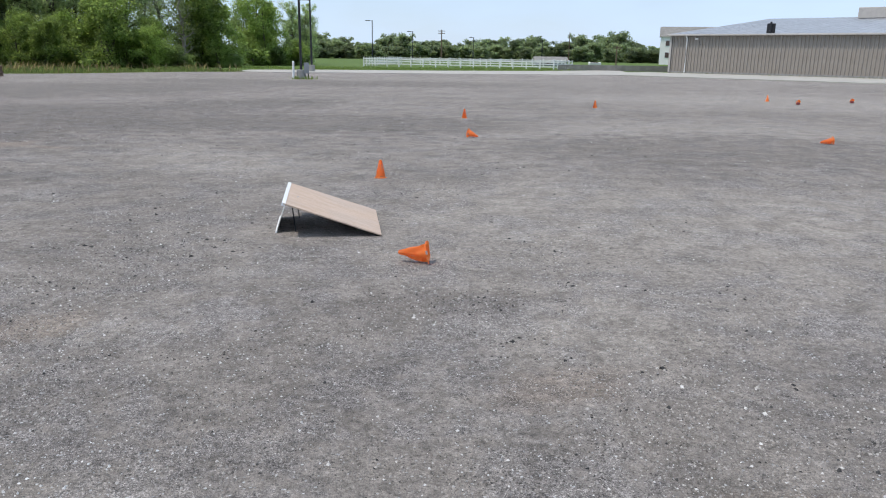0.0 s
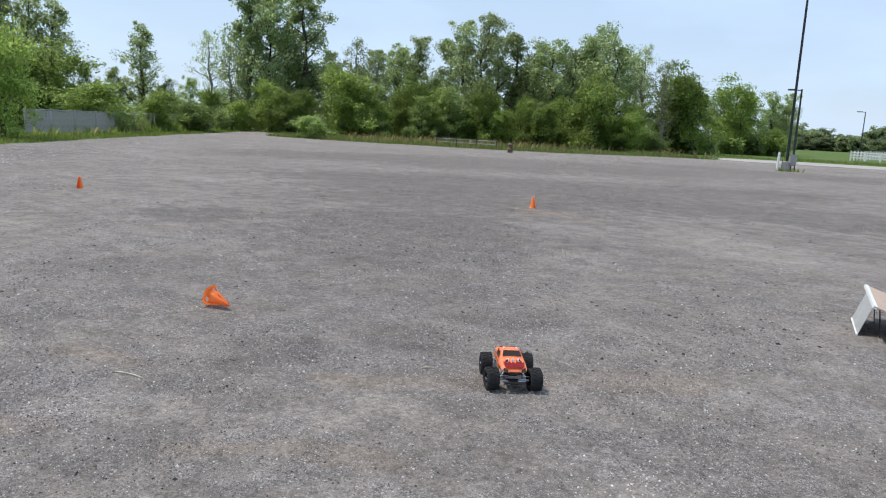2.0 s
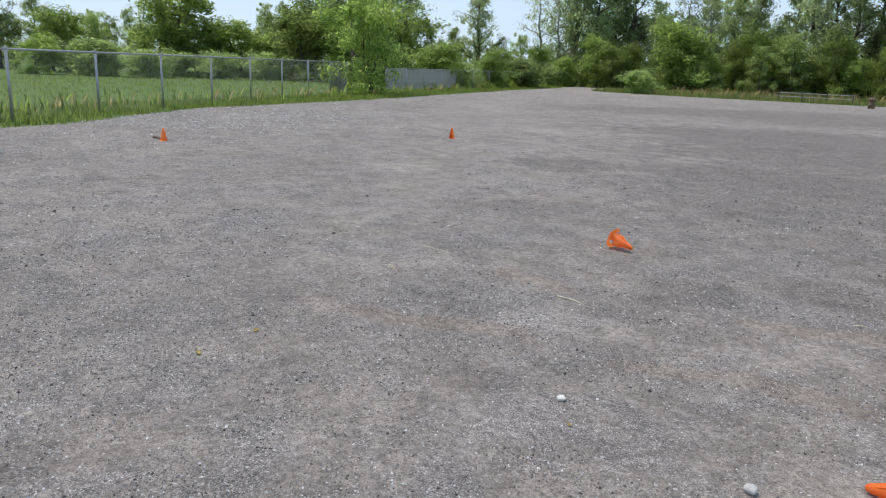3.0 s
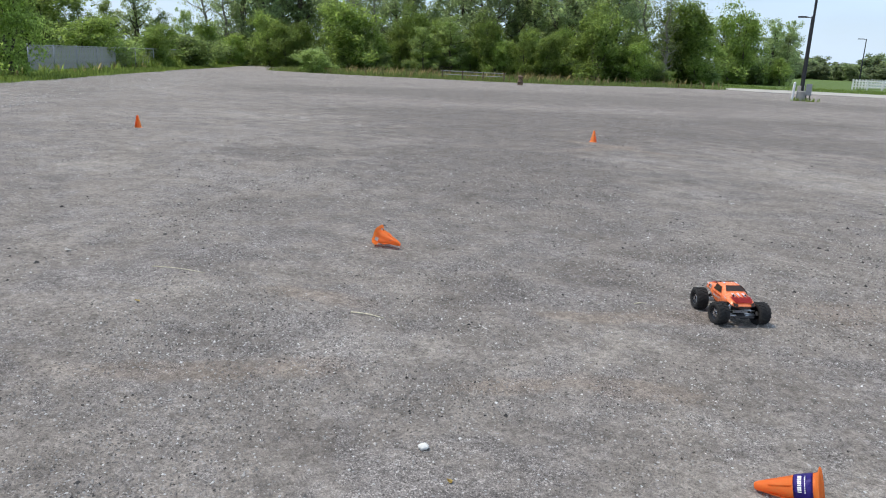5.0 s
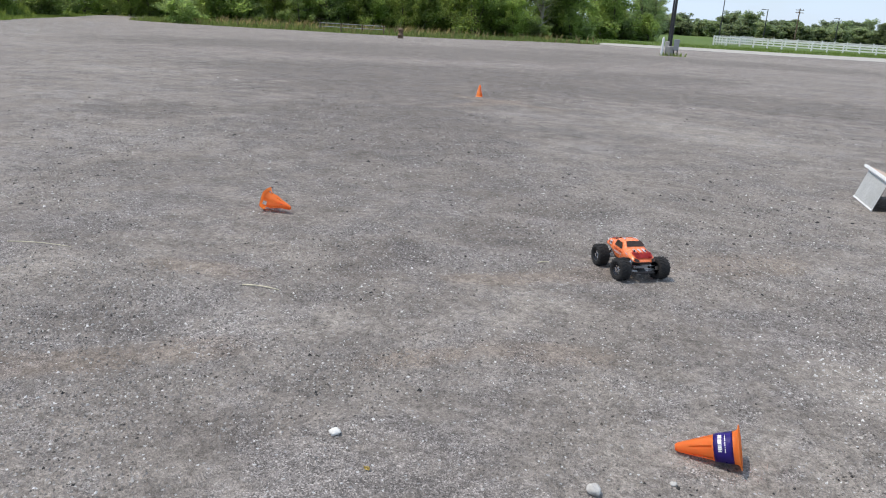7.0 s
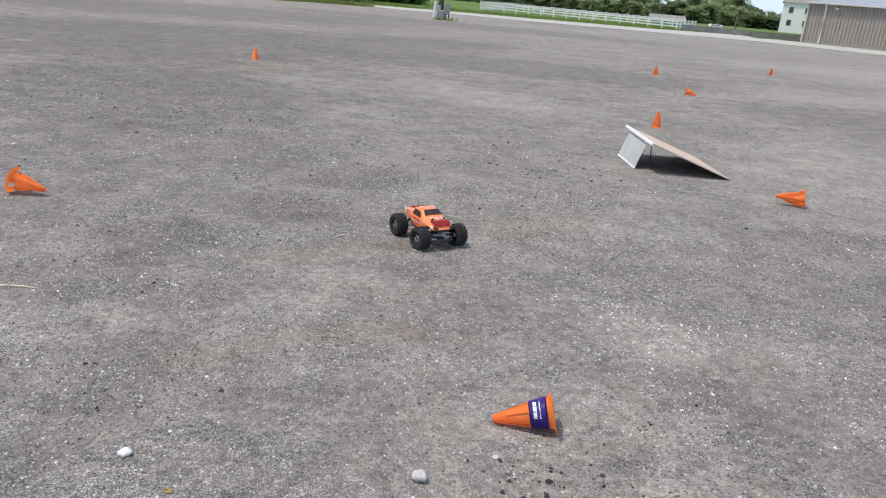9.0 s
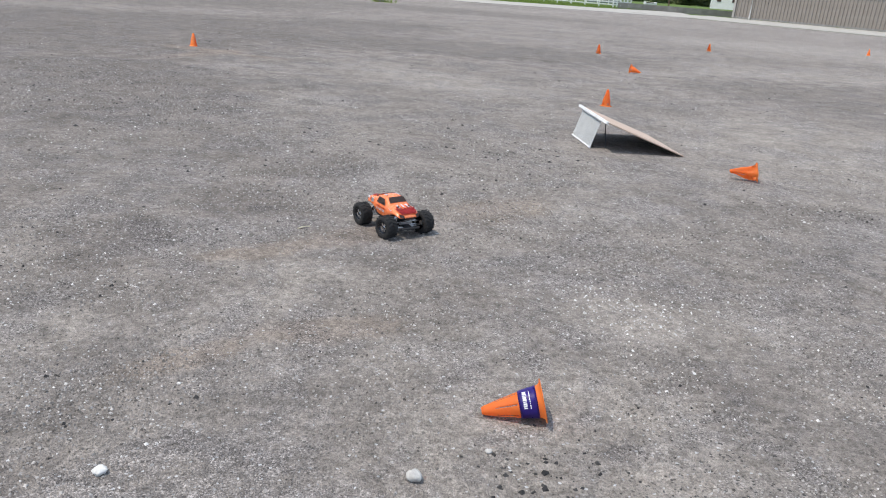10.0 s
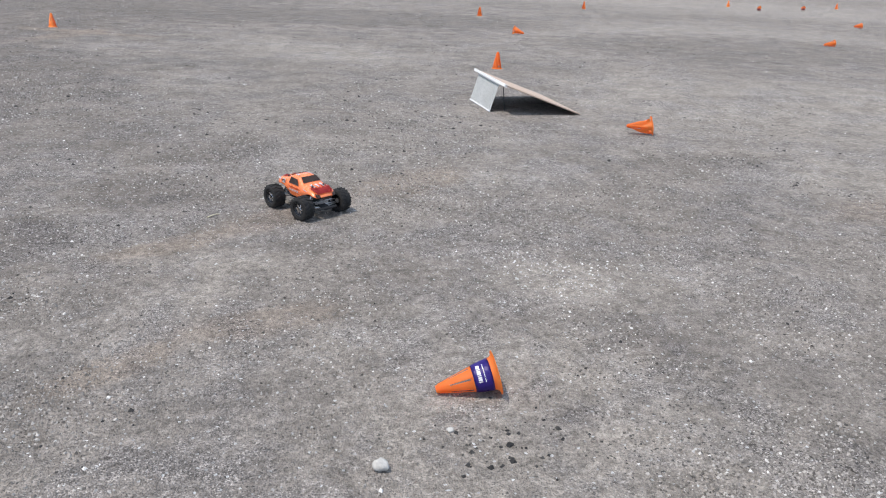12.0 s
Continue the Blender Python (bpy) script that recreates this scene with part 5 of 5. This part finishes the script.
# ---- radio-controlled monster truck ----
def truck(m):
    ob = thing("toy_truck", m, "orange radio-controlled monster truck with big black tyres", "toy truck")
    R, WB, TW = 0.069, 0.290, 0.262
    # wheels, built once
    bm = bmesh.new()
    prof = [(0.041, -0.034), (0.052, -0.038), (0.063, -0.036), (R - 0.002, -0.028), (R - 0.003, 0.0), (R - 0.002, 0.028), (0.063, 0.036), (0.052, 0.038), (0.041, 0.034), (0.041, -0.034)]
    lathe(bm, prof, 32)
    for k in range(18):
        for s in (1, -1):
            a = 2 * math.pi * (k + 0.25 * s) / 18
            box(bm, 0.007, 0.009, 0.034, Matrix.Rotation(a, 4, "Z") @ Matrix.Translation((R - 0.002, 0, s * 0.017)) @ Matrix.Rotation(radians(24 * s), 4, "X"))
    tyre = mesh_of("tyre", bm, M["rubber"])
    bm = bmesh.new()
    lathe(bm, [(0.041, -0.030), (0.041, 0.030), (0.036, 0.033), (0.035, 0.010), (0.012, 0.008), (0.010, 0.024), (0.0, 0.025)], 28)
    rim = mesh_of("rim", bm, M["rim_gray"], True)
    bm = bmesh.new()
    for k in range(6):
        box(bm, 0.020, 0.010, 0.006, Matrix.Rotation(k * math.pi / 3, 4, "Z") @ Matrix.Translation((0.018, 0, 0.022)), 0.001)
    tube(bm, [(0, 0, 0.012), (0, 0, 0.036)], [0.013, 0.009], 8)
    spokes = mesh_of("spokes", bm, M["chrome"], False)
    for sx in (1, -1):
        for sy in (1, -1):
            steer = 8 if sx > 0 else 0
            wm = pose(sx * WB / 2, sy * TW / 2, R, 0, 0, steer) @ pose(0, 0, 0, -90 * sy, 0, 0)
            bm = bmesh.new()
            tube(bm, [(0, 0, -0.02), (0, 0, 0.012)], [0.014, 0.014], 10)
            wheel = part("wheel", bm, M["alloy"], ob, m=wm)
            part("tyre", tyre, None, wheel, "knobbly black rubber tyre")
            part("rim", rim, None, wheel, "black rim")
            part("spokes", spokes, None, wheel, "chrome spokes")
    # chassis
    bm = bmesh.new()
    box(bm, 0.27, 0.075, 0.012, Matrix.Translation((0, 0, 0.062)), 0.003)
    box(bm, 0.16, 0.06, 0.03, Matrix.Translation((-0.01, 0, 0.082)), 0.006)
    part("chassis", bm, M["black_plastic"], ob)
    bm = bmesh.new()
    box(bm, 0.018, 0.13, 0.012, Matrix.Translation((0.205, 0, 0.062)), 0.004)
    box(bm, 0.07, 0.05, 0.008, pose(0.178, 0, 0.06, 0, 8, 0), 0.002)
    part("bumper", bm, M["black_plastic"], ob)
    bm = bmesh.new()
    box(bm, 0.05, 0.07, 0.005, pose(0.165, 0, 0.052, 0, 14, 0), 0.001)
    box(bm, 0.006, 0.09, 0.016, Matrix.Translation((0.150, 0, 0.080)), 0.001)
    part("skid_plate", bm, M["alloy"], ob, "bright metal skid plate")
    for sx in (1, -1):
        bm = bmesh.new()
        box(bm, 0.008, 0.11, 0.045, Matrix.Translation((sx * 0.115, 0, 0.108)), 0.003)
        part("shock_tower", bm, M["black_plastic"], ob)
        for sy in (1, -1):
            bm = bmesh.new()
            for dx in (-0.018, 0.018):
                tube(bm, [(sx * WB / 2 + dx, sy * 0.03, 0.058), (sx * WB / 2 + dx * 0.4, sy * 0.10, 0.060)], [0.005, 0.004], 6)
            tube(bm, [(sx * WB / 2, sy * 0.03, 0.088), (sx * WB / 2, sy * 0.10, 0.083)], [0.003, 0.003], 6)
            part("suspension_arm", bm, M["alloy"], ob, "bright metal suspension arm")
            bm = bmesh.new()
            tube(bm, [(sx * 0.122, sy * 0.048, 0.128), (sx * 0.136, sy * 0.072, 0.085)], [0.0085, 0.0085], 10)
            tube(bm, [(sx * 0.136, sy * 0.072, 0.085), (sx * 0.140, sy * 0.082, 0.064)], [0.003, 0.003], 6)
            for q in range(6):
                t = q / 6
                c = Vector((sx * 0.122, sy * 0.048, 0.128)).lerp(Vector((sx * 0.139, sy * 0.080, 0.068)), 0.25 + 0.7 * t)
                tube(bm, [c, c + Vector((0, 0, -0.003))], [0.0105, 0.0105], 10)
            part("shock", bm, M["chrome"], ob, "coil spring shock absorber")
    # wheelie bar
    bm = bmesh.new()
    for sy in (1, -1):
        tube(bm, [(-0.14, sy * 0.02, 0.07), (-0.235, sy * 0.018, 0.045)], [0.004, 0.004], 6)
        tube(bm, [(-0.235, sy * 0.022, 0.045), (-0.235, sy * 0.032, 0.045)], [0.017, 0.017], 14)
    part("wheelie_bar", bm, M["black_plastic"], ob)
    # lacquered body: sections from tail to nose (x, half width at sill, at waist, at top, sill z, waist z, top z)
    sec = [(-0.198, 0.050, 0.056, 0.048, 0.128, 0.150, 0.164), (-0.184, 0.066, 0.072, 0.062, 0.114, 0.154, 0.180), (-0.150, 0.070, 0.076, 0.064, 0.108, 0.156, 0.185), (-0.112, 0.070, 0.077, 0.063, 0.100, 0.156, 0.187),
           (-0.080, 0.070, 0.077, 0.056, 0.098, 0.157, 0.208), (-0.050, 0.070, 0.077, 0.053, 0.098, 0.157, 0.220), (-0.010, 0.070, 0.077, 0.052, 0.098, 0.156, 0.221), (0.020, 0.070, 0.077, 0.054, 0.098, 0.155, 0.213), (0.066, 0.070, 0.077, 0.062, 0.100, 0.154, 0.182),
           (0.084, 0.070, 0.076, 0.064, 0.106, 0.153, 0.178), (0.136, 0.068, 0.075, 0.064, 0.114, 0.150, 0.171), (0.174, 0.066, 0.072, 0.060, 0.112, 0.140, 0.158), (0.196, 0.058, 0.063, 0.050, 0.106, 0.124, 0.138)]
    bm = bmesh.new()
    rows = []
    for x, a, b, c, z0, z1, z2 in sec:
        a, b, c, z0, z1, z2 = a * 1.09, b * 1.09, c * 1.12, z0 - 0.006, z1 - 0.006, z2 - 0.010
        half = [(a, z0), (b, (z0 + z1) / 2), (b, z1), (c + (b - c) * 0.25, z1 + (z2 - z1) * 0.75), (c * 0.86, z2), (c * 0.45, z2 + 0.003)]
        ring = [(y, z) for y, z in half] + [(0, z2 + 0.0035)] + [(-y, z) for y, z in half[::-1]]
        rows.append([bm.verts.new((x, y, z)) for y, z in ring])
    for r, s in zip(rows, rows[1:]):
        for k in range(len(r) - 1):
            bm.faces.new((r[k], s[k], s[k + 1], r[k + 1]))
    bm.faces.new(rows[0])
    bm.faces.new(rows[-1][::-1])
    # wheel arches: lift the sill over the wheels
    for v in bm.verts:
        for wx in (-WB / 2, WB / 2):
            if abs(v.co.y) > 0.045 and v.co.z < 0.140 and abs(v.co.x - wx) < 0.07:
                v.co.z = max(v.co.z, 0.142 - 8 * (v.co.x - wx) ** 2)
    bmesh.ops.recalc_face_normals(bm, faces=bm.faces)
    body = part("body", bm, M["body_orange"], ob, "orange lacquered body", True)
    md = body.modifiers.new("round", "SUBSURF")
    md.levels = md.render_levels = 2

    def panel(name, pts, mat, label="", t=0.0015):
        b = bmesh.new()
        vs = [b.verts.new((x, y * 1.135, z + 0.0005)) for x, y, z in pts]
        b.faces.new(vs)
        bmesh.ops.solidify(b, geom=list(b.faces), thickness=t)
        part(name, b, M[mat], body, label)

    panel("windscreen", [(0.020, -0.044, 0.2085), (0.020, 0.044, 0.2085), (0.058, 0.053, 0.1835), (0.058, -0.053, 0.1835)], "tinted", "smoked windscreen")
    for sy in (1, -1):
        panel("side_window", [(0.010, sy * 0.0600, 0.197), (-0.055, sy * 0.0595, 0.199), (-0.064, sy * 0.0720, 0.164), (0.036, sy * 0.0715, 0.163)], "tinted", "smoked side window")
        panel("number_panel", [(-0.098, sy * 0.0700, 0.176), (-0.128, sy * 0.0700, 0.176), (-0.132, sy * 0.0745, 0.150), (-0.100, sy * 0.0750, 0.150)], "white_mark", "white square decal")
        for k, h in enumerate((0.018, 0.008, 0.016)):
            x = -0.103 - k * 0.009
            panel("number_bar", [(x, sy * 0.0742, 0.172), (x - 0.005, sy * 0.0742, 0.172), (x - 0.005, sy * 0.0758, 0.172 - h), (x, sy * 0.0758, 0.172 - h)], "tinted", "dark number bar")
        for k in range(6):
            x = -0.062 + k * 0.017
            panel("decal", [(x, sy * 0.0752, 0.134 + 0.002 * (k % 2)), (x + 0.012, sy * 0.0752, 0.134), (x + 0.010, sy * 0.0738, 0.121 - 0.002 * (k % 3)), (x - 0.002, sy * 0.0738, 0.121)], "white_mark", "white side decal")
        panel("flash", [(-0.062, sy * 0.0755, 0.150), (0.040, sy * 0.0750, 0.146), (0.060, sy * 0.0745, 0.140), (-0.050, sy * 0.0757, 0.144)], "red_plastic", "dark red side flash")
        panel("headlight", [(0.176, sy * 0.060, 0.150), (0.194, sy * 0.036, 0.140), (0.203, sy * 0.036, 0.126), (0.193, sy * 0.059, 0.130)], "tinted", "dark headlight decal")
        panel("nose_flash", [(0.120, sy * 0.058, 0.1690), (0.168, sy * 0.052, 0.1585), (0.190, sy * 0.020, 0.1470), (0.150, sy * 0.030, 0.1645)], "red_plastic", "dark red bonnet flash")
        panel("tail_flash", [(-0.186, sy * 0.040, 0.1715), (-0.150, sy * 0.046, 0.1790), (-0.130, sy * 0.020, 0.1815), (-0.176, sy * 0.012, 0.1775)], "red_plastic", "dark red tail flash")
        panel("rear_decal", [(-0.140, sy * 0.0730, 0.178), (-0.182, sy * 0.0640, 0.172), (-0.176, sy * 0.0670, 0.162), (-0.160, sy * 0.0720, 0.168), (-0.142, sy * 0.0745, 0.160)], "white_mark", "white jagged rear decal")
        panel("roof_decal", [(-0.046, sy * 0.040, 0.2125), (-0.006, sy * 0.040, 0.2130), (-0.014, sy * 0.030, 0.2145), (-0.034, sy * 0.024, 0.2145)], "white_mark", "white roof decal")
        panel("fender_decal", [(0.078, sy * 0.0725, 0.160), (0.118, sy * 0.0715, 0.153), (0.104, sy * 0.0722, 0.148), (0.090, sy * 0.0728, 0.152)], "white_mark", "white fender decal")
        panel("nose_decal", [(0.150, sy * 0.0650, 0.148), (0.186, sy * 0.0590, 0.136), (0.180, sy * 0.0640, 0.128), (0.158, sy * 0.0680, 0.138)], "red_plastic", "dark red nose decal")
        panel("tail_decal", [(-0.112, sy * 0.030, 0.1815), (-0.134, sy * 0.034, 0.1805), (-0.128, sy * 0.012, 0.1825), (-0.114, sy * 0.014, 0.1830)], "white_mark", "white tail decal")
    for k in range(3):
        y = -0.036 + 0.028 * k
        panel("hood_decal", [(0.088, y, 0.1775), (0.128, y + 0.004, 0.1700), (0.128, y + 0.012, 0.1700), (0.088, y + 0.014, 0.1775)], "white_mark", "white bonnet decal")
    panel("nose_band", [(0.140, -0.054, 0.1660), (0.140, 0.054, 0.1660), (0.168, 0.052, 0.1575), (0.186, 0.044, 0.1470), (0.186, -0.044, 0.1470), (0.168, -0.052, 0.1575)], "red_plastic", "dark red nose band")
    for k in range(5):
        y = -0.045 + 0.021 * k
        panel("flame", [(0.142, y - 0.008, 0.1665), (0.142, y + 0.008, 0.1665), (0.105 - 0.012 * (k % 2), y + 0.003, 0.1745)], "red_plastic", "dark red flame decal")
    panel("rear_window", [(-0.068, -0.042, 0.2085), (-0.068, 0.042, 0.2085), (-0.098, 0.050, 0.1900), (-0.098, -0.050, 0.1900)], "tinted", "smoked rear window")
    panel("grille", [(0.2015, -0.03, 0.128), (0.2015, 0.03, 0.128), (0.2035, 0.03, 0.114), (0.2035, -0.03, 0.114)], "tinted", "dark grille")
    for sx, z in ((-0.125, 0.182), (0.115, 0.172)):
        for sy in (1, -1):
            bm = bmesh.new()
            tube(bm, [(sx, sy * 0.038, 0.12), (sx, sy * 0.038, z + 0.010)], [0.003, 0.003], 6)
            tube(bm, [(sx, sy * 0.038, z - 0.002), (sx, sy * 0.038, z + 0.002)], [0.008, 0.008], 8)
            part("body_post", bm, M["black_plastic"], ob)
    return ob


truck(pose(-3.04, 5.28, 0.0, 0, 0, -52))
